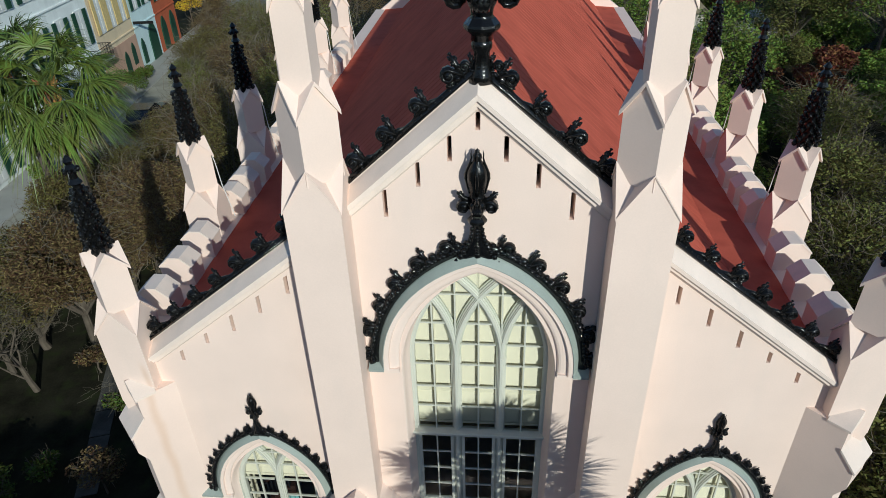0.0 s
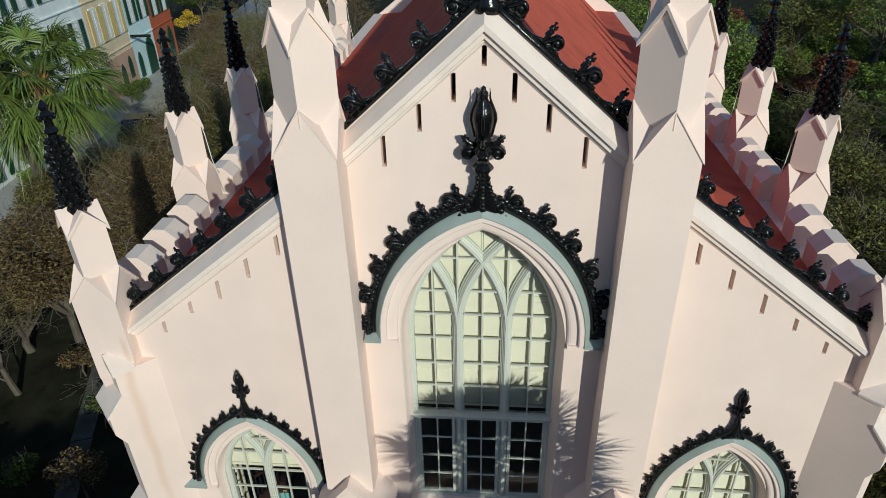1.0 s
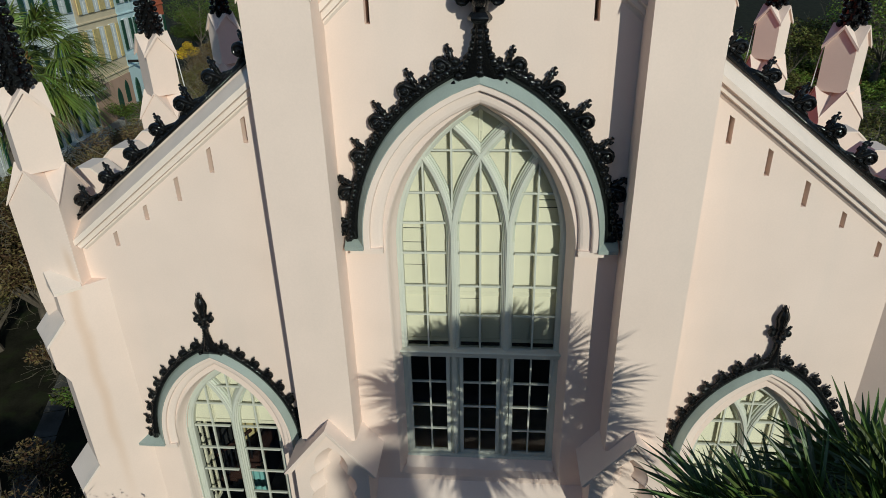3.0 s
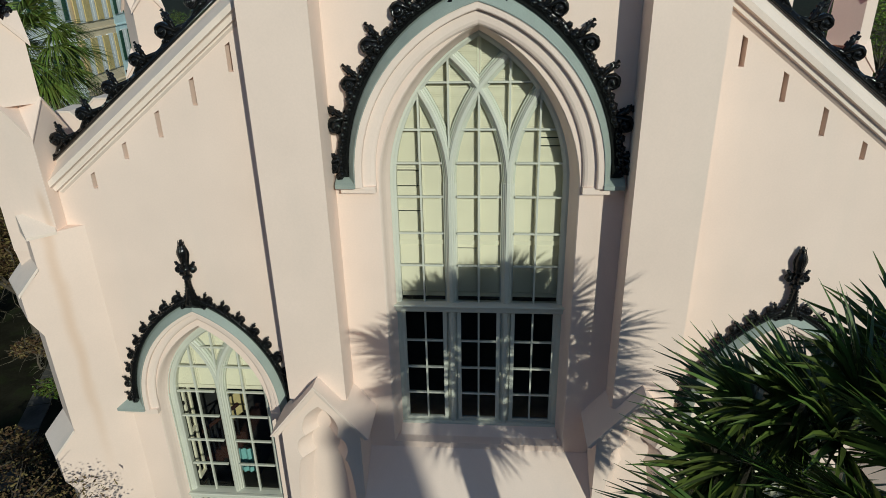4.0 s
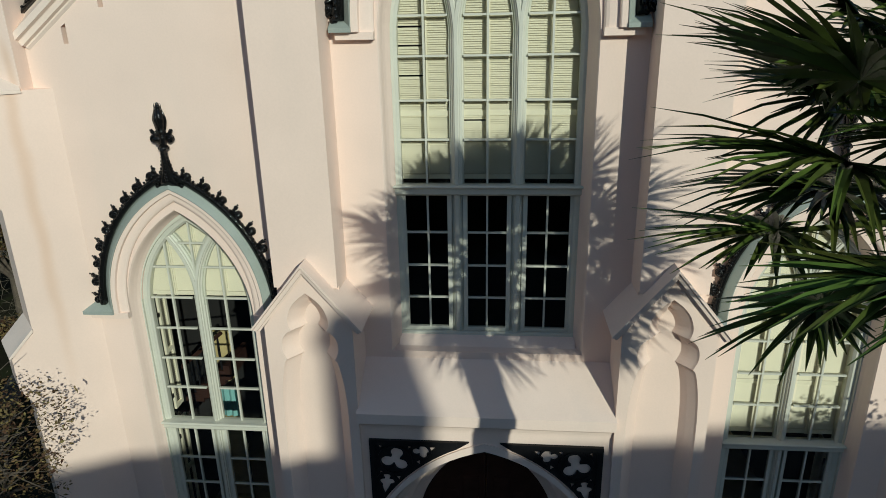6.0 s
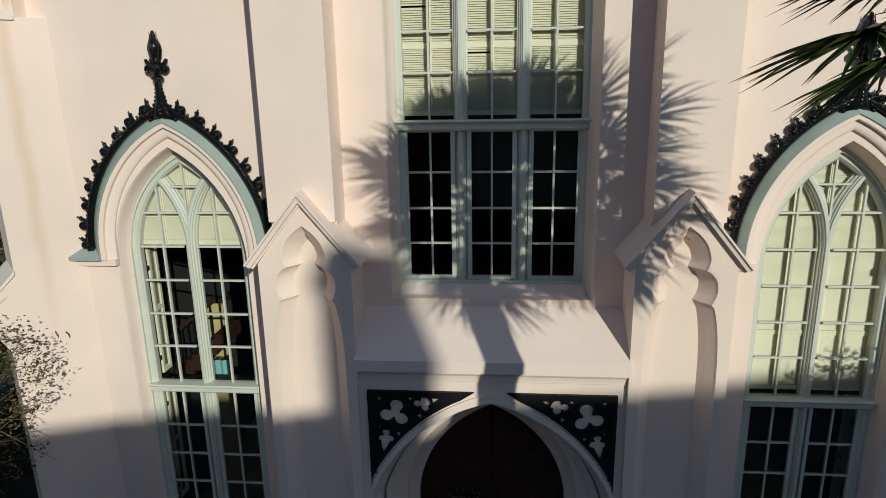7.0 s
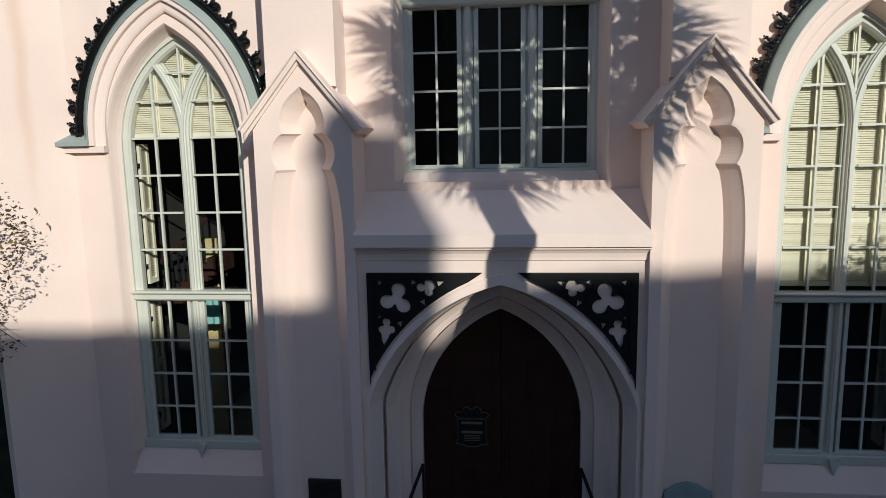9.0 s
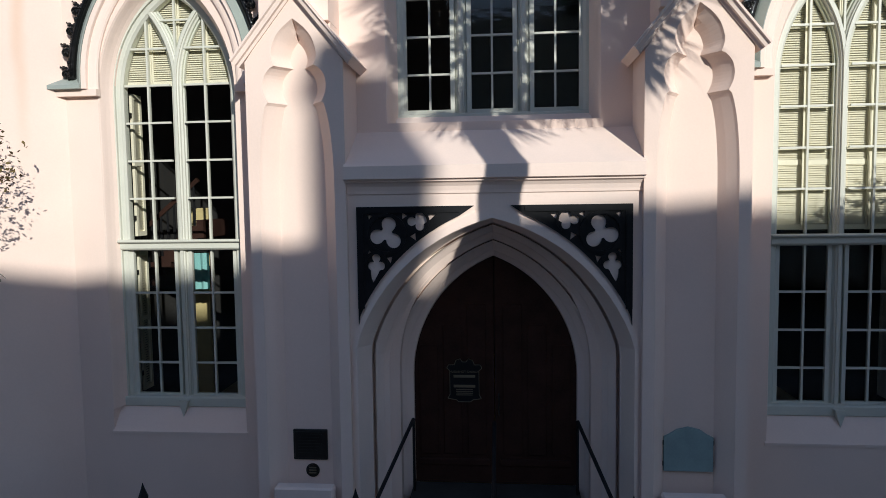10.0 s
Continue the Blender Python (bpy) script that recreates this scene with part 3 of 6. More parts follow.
# diagonal corner buttresses with two weathered offsets
for sgn in (-1, 1):
    th = thing("corner_buttress", "pale pink stucco diagonal corner buttress with sloping offsets", "buttress", group="corner buttresses")
    b = bmesh.new()
    turn = Matrix.Translation((sgn * 5.36, 0.12, 0)) @ Matrix.Rotation(radians(-45 if sgn > 0 else -135), 4, "Z")
    prism(b, [(-0.15, 0), (0.82, 0), (0.82, 4.5), (0.93, 4.72), (0.93, 5.18), (0.65, 5.43), (0.65, 7.0), (0.77, 7.26), (0.77, 7.63), (0.51, 7.88), (0.51, 8.34), (-0.15, 8.34)], -0.30, 0.30)
    bmesh.ops.transform(b, matrix=turn, verts=b.verts)
    part("pier", b, STUCCO, th)
    b = bmesh.new()
    prism(b, [(-0.325, 8.31), (0.325, 8.31), (0.325, 8.35), (0.0, 8.56), (-0.325, 8.35)], 0.2, 0.54, axis="x")
    bmesh.ops.transform(b, matrix=turn, verts=b.verts)
    part("ridged_cap", b, COPING, th)
    for u0, u1, z0, z1 in ((0.49, 0.795, 7.60, 7.90), (0.63, 0.955, 5.15, 5.45)):
        b = bmesh.new()
        prism(b, [(u1, z0), (u1, z0 + 0.045), (u0 + 0.02, z1 + 0.045), (u0 + 0.02, z1)], -0.325, 0.325)
        bmesh.ops.transform(b, matrix=turn, verts=b.verts)
        part("offset_slab", b, COPING, th)

# crestings on the gable and the rakes
straight_cresting(GABLE, 4, 1.42, "black cast-iron leaf cresting along the gable")
straight_cresting(RAKE_L, 7, 1.25, "black cast-iron leaf cresting along the raking parapet")
straight_cresting(RAKE_R, 7, 1.25, "black cast-iron leaf cresting along the raking parapet")
th = thing("gable_finial", "tall black cast-iron finial on the gable's point", "finial")
b = bmesh.new()
lathe(b, (0.04, CRY, 13.55), [(0.16, -0.14), (0.14, -0.05), (0.115, 0.02), (0.10, 0.10), (0.095, 0.22), (0.125, 0.27), (0.125, 0.32), (0.10, 0.37), (0.092, 0.46), (0.10, 0.54), (0.14, 0.59), (0.145, 0.62), (0.10, 0.67), (0.085, 0.74)], 16)
part("pedestal", b, IRON, th, smooth=True)
for sg in (-1, 1):
    for k, (u, h) in enumerate(((0.13, 0.02), (0.22, -0.09), (0.32, -0.19))):
        crocket(th, aim(Vector((0.04 + sg * u, CRY, 13.53 + h)), (sg * 0.35, 0, 1), (sg, 0, -0.9), 0.95 - 0.1 * k))
finial(th, 0.04, CRY, 13.98, 1.75)


# ---------------------------------------------------------------- windows
def inside_arch(x, z, cx, s, zs, rise):
    if abs(x - cx) > s:
        return False
    if z <= zs:
        return True
    r = (rise * rise + s * s) / (2 * s)
    return abs(x - cx) + (r - s) <= r and (abs(x - cx) + (r - s)) ** 2 + (z - zs) ** 2 <= r * r


def half_width(z, s, zs, rise):
    if z <= zs:
        return s
    r = (rise * rise + s * s) / (2 * s)
    q = r * r - (z - zs) ** 2
    return max(0.0, math.sqrt(q) - (r - s)) if q > 0 else 0.0


BAR = [(0.10, 0.06), (0.10, 0.020), (0.078, 0.014), (0.074, -0.008), (0.050, -0.022), (0.042, -0.045), (0.024, -0.052), (0.022, -0.068), (-0.022, -0.068), (-0.024, -0.052), (-0.042, -0.045), (-0.050, -0.022), (-0.074, -0.008), (-0.078, 0.014), (-0.10, 0.020), (-0.10, 0.06)]


def sheet(name, pts, parent):
    """A pane whose face looks out of the building."""
    me = bpy.data.meshes.new(name)
    me.from_pydata(pts, [], [tuple(range(len(pts)))])
    me.materials.append(GLASS)
    o = new(name, me)
    o.parent = parent
    o.visible_shadow = False
    return o


LOST_SLATS = {("window_1", 0, True): (8.93, 8.72, 8.39), ("window_1", 1, True): (7.85,), ("window_1", 2, False): (9.33, 9.24)}


def gothic_window(name, cx, gy, s, zs, rise, foot, transom, lights, rows_up, rows_low, blind_to, label):
    """A pointed window of several lights with intersecting tracery above a transom and glazing bars; gy: where the glass stands."""
    win = thing(name, label, "window", kind="structure")
    r = (rise * rise + s * s) / (2 * s)

    def prof(k, back=0.0):
        return [(o * k, gy + y + back) for o, y in BAR]
    tz = zs if lights > 2 else zs + 0.11
    # outer frame
    fi = -0.06 if lights > 2 else -0.045
    b = bmesh.new()
    ring = [(cx - s, foot)] + arch(cx, s, zs, rise, 14) + [(cx + s, foot)]
    sweep(b, ring, [(fi, gy + 0.06), (fi, gy - 0.03), (-0.02, gy - 0.06), (0.03, gy - 0.065), (0.03, gy - 0.10), (0.10, gy - 0.10), (0.10, gy + 0.06)], closed=True)
    part("window_frame", b, FRAME, win)
    b = bmesh.new()
    box(b, cx - s - 0.08, cx + s + 0.08, gy - (0.13 if lights < 3 else 0.09), gy + 0.06, foot - 0.07, foot + (0.05 if lights < 3 else 0.035), 0.012)
    part("window_sill", b, FRAME, win)
    b = bmesh.new()
    box(b, cx - s - 0.06, cx + s + 0.06, gy - 0.12, gy + 0.06, transom - 0.06, transom + 0.06, 0.02)
    box(b, cx - s - 0.06, cx + s + 0.06, gy - 0.16, gy - 0.1, transom + 0.03, transom + 0.065, 0.012)
    part("transom", b, FRAME, win)
    step = 2 * s / lights
    mull = [cx - s + step * i for i in range(1, lights)]
    for m in mull:
        b = bmesh.new()
        sweep(b, [(m, foot), (m, tz)], prof(0.86 if lights > 2 else 0.8), closed=True)
        part("mullion", b, FRAME, win)
    for m in mull:                                      # bars of the tracery, each bent like the arch itself
        for sg in (-1, 1):
            path = []
            for i in range(40):
                a = i * 0.035
                x, z = m + sg * (r - r * math.cos(a)), tz + r * math.sin(a)
                if not inside_arch(x, z, cx, s, zs, rise):
                    break
                path.append((x, z))
            if len(path) > 1:
                b = bmesh.new()
                sweep(b, path, prof(0.82 if lights > 2 else 0.78, 0.004 if sg > 0 else 0.008), closed=True)
                part("tracery_bar", b, FRAME, win)
    # glazing bars
    for i in range(lights):
        xc = cx - s + step * (i + 0.5)
        xa, xb = cx - s + step * i + (0.06 if i == 0 else 0.09), cx - s + step * (i + 1) - (0.06 if i == lights - 1 else 0.09)
        # in the upper part this bar stops at its light's point
        dist = abs(xc - (cx - s + step * i))
        peak = tz + math.sqrt(max(0, r * r - (r - dist) ** 2))
        b = bmesh.new()
        box(b, xc - 0.012, xc + 0.012, gy - 0.03, gy + 0.012, transom, peak)
        box(b, xc - 0.012, xc + 0.012, gy - 0.03, gy + 0.012, foot, transom)
        part("glazing_bar", b, FRAME, win)
        for z in rows_up + rows_low:
            w = dist
            if z > zs:
                w = max(0.05, math.sqrt(max(0, r * r - (z - zs) ** 2)) - (r - dist))
            if z > peak - 0.2:
                continue
            b = bmesh.new()
            box(b, max(xa, xc - w), min(xb, xc + w), gy - 0.026, gy + 0.010, z - 0.012, z + 0.012)
            part("glazing_bar", b, FRAME, win)
        edge = 0.034 if lights > 2 else 0.022
        for z0, z1 in ((foot + 0.04, transom - 0.05),):
            b = bmesh.new()
            for x0, x1, q0, q1 in ((xa - 0.02, xa + edge, z0, z1), (xb - edge, xb + 0.02, z0, z1), (xa + edge, xb - edge, z0, z0 + edge + 0.012), (xa + edge, xb - edge, z1 - edge, z1)):
                box(b, x0, x1, gy - 0.036, gy + 0.016, q0, q1)
            part("sash", b, FRAME, win)
        # panes: one shared mesh for each row of equal panes below the springing
        zz = sorted([foot + 0.05] + rows_low + [transom - 0.06]), sorted([transom + 0.06] + [q for q in rows_up if q < zs] + [zs])
        for seq in zz:
            for z0, z1 in zip(seq, seq[1:]):
                for x0, x1 in ((xa, xc - 0.012), (xc + 0.012, xb)):
                    sheet("pane", [(x0, gy - 0.008, z0), (x1, gy - 0.008, z0), (x1, gy - 0.008, z1), (x0, gy - 0.008, z1)], win)
    sheet("tracery_glass", [(x, gy - 0.008, z) for x, z in arch(cx, s, zs, rise, 14)[::-1]], win)
    # small bars in the eyes above the crossing
    if lights > 1:
        b = bmesh.new()
        top = zs + rise
        for x in (mull if lights > 2 else [cx]):
            lo = zs + (1.02 if lights > 2 else 0.66) * (r / 2.06 if lights > 2 else r / 1.2)
            hi = zs + math.sqrt(max(0, r * r - (r - s + abs(x - cx)) ** 2)) - 0.05
            box(b, x - 0.011, x + 0.011, gy - 0.026, gy + 0.010, zs + 0.45, hi)
            wd = 0.27 if lights > 2 else 0.24
            box(b, x - wd, x + wd, gy - 0.024, gy + 0.010, hi - 0.30, hi - 0.278)
        part("glazing_bar", b, FRAME, win)
    # louvred shutters behind the glass, two leaves to a light
    for i in range(lights):
        xa, xb = cx - s + step * i + (0.02 if i == 0 else 0.004), cx - s + step * (i + 1) - (0.02 if i == lights - 1 else 0.004)
        xm = (xa + xb) / 2
        for x0, x1 in ((xa, xm - 0.003), (xm + 0.003, xb)):
            th = thing("shutter", "cream louvred interior shutter closed behind the window glass", "shutter", group="window shutters")
            b = bmesh.new()
            z = blind_to + 0.05
            gaps = LOST_SLATS.get((name, i, x0 < xm - 0.02), ())
            while z < zs + rise - 0.05:
                if any(abs(z - g) < 0.013 for g in gaps):
                    z += 0.026
                    continue
                hw = half_width(z + 0.03, s, zs, rise)
                u0, u1 = max(x0 + 0.02, cx - hw), min(x1 - 0.02, cx + hw)
                if u1 - u0 > 0.03:
                    vs = [b.verts.new(p) for p in ((u0, gy + 0.068, z), (u1, gy + 0.068, z), (u1, gy + 0.095, z + 0.030), (u0, gy + 0.095, z + 0.030))]
                    b.faces.new(vs)
                z += 0.026
            tagged(part("louvres", b, SHUTTER, th), kind="stuff")
            for w0, w1 in ((x0, x0 + 0.02), (x1 - 0.02, x1)):
                far = max(abs(w0 - cx), abs(w1 - cx))
                top = zs + math.sqrt(max(0.0, r * r - (r - s + far) ** 2)) if far < s else zs
                b = bmesh.new()
                box(b, w0, w1, gy + 0.064, gy + 0.095, blind_to, max(top, blind_to + 0.2))
                part("stile", b, SHUTTER, th)
            for zr in [blind_to + 0.035] + [q - 0.16 for q in rows_up[1::2] if blind_to + 0.3 < q < zs]:
                b = bmesh.new()
                box(b, x0 + 0.02, x1 - 0.02, gy + 0.065, gy + 0.094, zr - 0.03, zr + 0.03)
                part("rail", b, SHUTTER, th)
    return win


gothic_window("window_1", 0.0, 0.38, 1.10, 8.80, 1.83, 5.12, 7.06, 3, [7.66, 8.12, 8.62, 9.06, 9.48], [5.62, 6.06, 6.50], 7.16, "tall pointed three-light church window with pale green tracery and closed cream shutters")
gothic_window("window_2", WXL, 0.29, 0.72, 5.48, 1.21, 1.70, 3.64, 2, [4.21, 4.67, 5.13, 5.58, 6.02], [2.16, 2.60, 3.04], 5.58, "pointed two-light church window with pale green frame, upper shutters closed and lower ones open")
gothic_window("window_3", WXR, 0.29, 0.72, 5.48, 1.21, 1.70, 3.64, 2, [4.21, 4.67, 5.13, 5.58, 6.02], [2.16, 2.60, 3.04], 3.74, "pointed two-light church window with pale green frame, shutters closed down to the transom")


def reveal(cx, s0, zs, rise, foot, gy, sill_front, sill_z, label):
    """The moulded splay between the wall's face and the window frame, with a sloping sill."""
    b = bmesh.new()
    ring = [(cx - s0, foot)] + arch(cx, s0, zs, rise, 14) + [(cx + s0, foot)]
    sweep(b, ring, [(0.0, 0.002), (-0.012, 0.02), (-0.022, 0.05), (-0.034, gy * 0.32), (-0.052, gy * 0.5), (-0.075, gy * 0.66), (-0.088, gy - 0.09), (-0.088, gy + 0.06), (0.0, gy + 0.06)], closed=True)
    o = tagged(ob_from("reveal_moulding", b, TRIM), label, "moulding", kind="structure")
    if sill_z:
        b = bmesh.new()
        prism(b, [(sill_front, sill_z), (gy + 0.06, sill_z), (gy + 0.06, foot + 0.0), (gy - 0.10, foot + 0.0), (sill_front, sill_z + 0.03)], cx - s0 - 0.02, cx + s0 + 0.02, axis="x")
        tagged(ob_from("sloping_sill", b, TRIM), "pale stucco sloping window sill", "sill", kind="structure")
    return o


reveal(0.0, 1.20, 8.80, 1.93, 5.0, 0.38, 0, 0, "pale stucco moulded reveal of the large window")
for sg in (-1, 1):
    reveal(WXL if sg < 0 else WXR, 0.84, 5.45, 1.42, 1.64, 0.29, -0.012, 1.34, "pale stucco moulded reveal of an aisle window")


for sg in (-1, 1):
    x = WXL if sg < 0 else WXR
    b = bmesh.new()
    prism(b, [(-0.062, 1.72), (0.062, 1.72), (0.0, 1.52)], 0.10, 0.34)
    bmesh.ops.translate(b, verts=b.verts, vec=(x, 0, 0))
    tagged(ob_from("mullion_foot", b, FRAME), "pale green pointed foot of a window mullion on the sill", "moulding", kind="structure")


def hood(cx, s, zs, rise, proj, band, stop, label, crockets, size, fin, foot, wide, high, stand):
    """A hood mould over a pointed window: pink mouldings, a grey-green weathered top and label stops, with iron cresting."""
    th = thing("hood_mould", label, "hood mould", kind="structure")
    b = bmesh.new()
    path = [(cx - s, zs - 0.12)] + arch(cx, s, zs, rise, 16) + [(cx + s, zs - 0.12)]
    sweep(b, path, [(-band, 0.003), (-band, -proj * 0.22), (-band * 0.92, -proj * 0.36), (-band * 0.78, -proj * 0.46), (-band * 0.56, -proj * 0.52), (-band * 0.36, -proj * 0.55), (-band * 0.33, -proj * 0.90), (-band * 0.28, -proj * 0.97), (0.0, -proj), (0.0, 0.003)], closed=True)
    part("moulding", b, TRIM, th)
    b = bmesh.new()
    rows = []
    for k, yy in ((0.0, 0.002), (0.0, -proj - 0.014), (0.07, -proj - 0.016), (0.7, -proj * 0.50), (1.0, -0.002)):
        ring = arch(cx, s + 0.002 + wide * k, zs, rise + high * k, 16)
        ring = [(ring[0][0], zs - 0.12)] + ring + [(ring[-1][0], zs - 0.12)]
        rows.append([b.verts.new((x, yy, z)) for x, z in ring])
    for p, q in zip(rows, rows[1:]):
        for i in range(len(p) - 1):
            b.faces.new((p[i], p[i + 1], q[i + 1], q[i]))
    part("weathering", b, HOODTOP, th, "grey-green painted sloping top")
    for sg in (-1, 1):
        b = bmesh.new()
        x0, x1 = cx + sg * (s - band), cx + sg * (s + stop)
        prism(b, [(x0, zs - 0.20), (x1 - sg * 0.05, zs - 0.20), (x1 - sg * 0.05, zs - 0.12), (x0, zs - 0.12)], -proj * 0.7, 0.003)
        part("label_stop", b, TRIM, th)
        b = bmesh.new()
        prism(b, [(-proj - 0.03, zs - 0.122), (0.003, zs - 0.122), (0.003, zs + 0.03), (-proj - 0.03, zs - 0.075)], min(cx + sg * (s + 0.003), x1), max(cx + sg * (s + 0.003), x1), axis="x")
        part("stop_weathering", b, HOODTOP, th, "grey-green painted sloping top")
    cr = thing("window_cresting", "black cast-iron leaf cresting and finial over a pointed window", "cresting", group="window crestings")
    y = -0.048
    up = 0.030 * size / 1.2
    path2 = arch(cx, s + wide + up, zs, rise + high + up, 16)
    b = bmesh.new()
    k = size / 1.2
    sweep(b, path2, [(-0.05 * k, y - 0.035), (0.03 * k, y - 0.045), (0.07 * k, y - 0.02), (0.07 * k, y + 0.02), (0.02 * k, y + 0.04), (-0.05 * k, y + 0.035)], closed=True)
    part("base_rail", b, IRON, cr, smooth=True)
    b = bmesh.new()
    beads(b, [(x + (x - cx) * 0.02, z + 0.02) for x, z in path2], y - 0.03, 0.034 * size, 0.06 * size)
    beads(b, [(cx + (x - cx) * 1.03, zs + (z - zs) * 1.04) for x, z in path2], y - 0.01, (0.040 if size > 1 else 0.026) * size, 0.075 * size)
    tagged(part("leaf_band", b, IRON, cr, smooth=True), kind="stuff")
    half = path2[:17]
    L = [0.0]
    for p, q in zip(half, half[1:]):
        L.append(L[-1] + math.dist(p, q))
    for i in range(crockets):
        want = L[-1] * (i + 0.35) / (crockets + 0.1)
        j = max(k for k in range(17) if L[k] <= want)
        j = min(j, 15)
        t = (want - L[j]) / (L[j + 1] - L[j])
        x, z = half[j][0] + (half[j + 1][0] - half[j][0]) * t, half[j][1] + (half[j + 1][1] - half[j][1]) * t
        d = Vector((half[j + 1][0] - half[j][0], 0, half[j + 1][1] - half[j][1])).normalized()
        out = Vector((-d.z, 0, d.x))
        for sg in (1, -1):
            p = Vector((cx + sg * (x - cx), y, z))
            o = Vector((out.x * sg, 0, out.z))
            dd = Vector((-d.x * sg, 0, -d.z))
            crocket(cr, aim(p + o * 0.02, o + Vector((0, 0, 0.15)), dd, size * random.uniform(0.93, 1.07)))
    y = -stand
    finial(cr, cx, y, foot, fin)
    base = zs + rise + high
    tall = foot - base + 0.04
    b = bmesh.new()                                     # a leafy foot that sweeps up from the rail into the stem
    flare = []
    for i in range(11):
        h = i / 10
        w = (0.045 + 0.17 * (1 - h) ** 2.6) * fin / 0.72
        back = -0.05 + (y + 0.05) * min(1, h * 1.6)
        flare.append([b.verts.new((cx + u * w, back - d * (0.045 + 0.02 * h), base - 0.09 * size - 0.5 * w * abs(u) * (1 - h) + h * (tall + 0.09 * size))) for u, d in ((-1, 0.2), (-0.55, 1), (0, 1.25), (0.55, 1), (1, 0.2), (0.5, -0.8), (-0.5, -0.8))])
    for r, q in zip(flare, flare[1:]):
        for j in range(7):
            b.faces.new((r[j], r[(j + 1) % 7], q[(j + 1) % 7], q[j]))
    b.faces.new(flare[0][::-1]), b.faces.new(flare[-1])
    part("foot_flare", b, IRON, cr, smooth=True)
    b = bmesh.new()                                     # knots of small leaves over the foot
    for i in range(9):
        h = i / 10
        w = (0.045 + 0.17 * (1 - h) ** 2.6) * fin / 0.72
        back = -0.05 + (y + 0.05) * min(1, h * 1.6)
        z = base - 0.07 * size + h * (tall + 0.07 * size)
        for u in (-0.9, 0.0, 0.9):
            blob(b, (cx + u * w, back - (0.055 if u == 0 else 0.02), z - 0.45 * w * abs(u) * (1 - h)), (0.022 + 0.012 * (1 - h)) * fin / 0.72 * random.uniform(0.8, 1.2), 1, 0.8, 1.1)
    tagged(part("leaf_work", b, IRON, cr, smooth=True), kind="stuff")
    return th


hood(0.0, 1.45, 9.02, 1.94, 0.15, 0.23, 0.24, "pale pink hood mould with grey-green weathered top over the large window", 6, 1.34, 1.07, 11.60, 0.11, 0.20, 0.16)
for sg in (-1, 1):
    hood(WXL + 0.03 if sg < 0 else WXR - 0.03, 1.0, 5.62, 1.54, 0.11, 0.16, 0.60, "pale pink hood mould with grey-green weathered top over an aisle window", 9, 0.72, 0.56, 7.62, 0.12, 0.15, 0.06)


# shutters folded open inside the aisle window, and what shows of the room behind it
for x, z0, z1, sg in ((WXL - 0.69, 3.74, 5.52, 1), (WXL + 0.69, 1.75, 3.55, -1), (WXL - 0.69, 1.75, 3.55, 1), (WXR + 0.69, 1.75, 3.55, -1)):
    th = thing("open_shutter", "cream louvred interior shutter folded open beside the window", "shutter", group="window shutters")
    b = bmesh.new()
    z = z0 + 0.06
    while z < z1 - 0.06:
        vs = [b.verts.new(p) for p in ((x - 0.012, 0.47, z), (x - 0.012, 0.60, z), (x + 0.012, 0.60, z + 0.036), (x + 0.012, 0.47, z + 0.036))]
        b.faces.new(vs)
        z += 0.032
    tagged(part("louvres", b, SHUTTER, th), kind="stuff")
    for y in (0.43, 0.60):
        b = bmesh.new()
        box(b, x - 0.017, x + 0.017, y, y + 0.045, z0, z1)
        part("stile", b, SHUTTER, th)
    for zr in (z0 + 0.2, z1 - 0.3):
        b = bmesh.new()
        box(b, x - 0.012, x + 0.012, 0.34, 0.44, zr, zr + 0.06)
        part("hinge", b, STEEL, th)
    for zr in (z0, (z0 + z1) / 2, z1 - 0.06):
        b = bmesh.new()
        box(b, x - 0.016, x + 0.016, 0.475, 0.60, zr, zr + 0.06)
        part("rail", b, SHUTTER, th)
th = thing("gallery_stair", "dark wooden gallery stair with turned balusters inside the church", "staircase")
b = bmesh.new()
tube(b, [(-5.05, 1.42, 3.72), (-4.15, 1.42, 4.48)], 0.035, 6)
part("handrail", b, DOORWOOD, th)
for i in range(10):
    b = bmesh.new()
    x = -5.08 + 0.10 * i
    box(b, x, x + 0.10, 1.38, 2.2, 2.90 + 0.085 * i, 3.15 + 0.085 * i)
    part("step", b, DOORWOOD, th)
for i in range(9):
    x = -5.02 + 0.10 * i
    b = bmesh.new()
    tube(b, [(x, 1.42, 3.13 + 0.085 * i), (x, 1.42, 3.35 + 0.085 * i), (x, 1.42, 3.74 + 0.085 * i)], [0.014, 0.022, 0.013], 6)
    part("baluster", b, MATTIRON, th)
th = thing("wall_panel", "pale yellow painted panel inside the church", "panel")
b = bmesh.new()
box(b, -4.74, -4.42, 2.25, 2.31, 0.7, 4.08, 0.01)
part("board", b, INWOOD, th)
th = thing("curtain", "teal cloth curtain hanging inside the church", "curtain")
b = bmesh.new()
pts = [(-4.35 + 0.024 * i, 1.50 + 0.02 * math.sin(i * 1.4)) for i in range(13)]
for (x0, y0), (x1, y1) in zip(pts, pts[1:]):
    vs = [b.verts.new(p) for p in ((x0, y0, 2.92), (x1, y1, 2.92), (x1, y1, 3.44), (x0, y0, 3.44))]
    b.faces.new(vs)
part("cloth", b, TEALIN, th)
b = bmesh.new()
tube(b, [(-4.38, 1.50, 3.46), (-4.04, 1.50, 3.46)], 0.012, 6)
part("curtain_rod", b, STEEL, th)
b = bmesh.new()
box(b, -4.05, -4.01, 1.48, 1.52, 0.7, 3.5)
part("post", b, DOORWOOD, th)


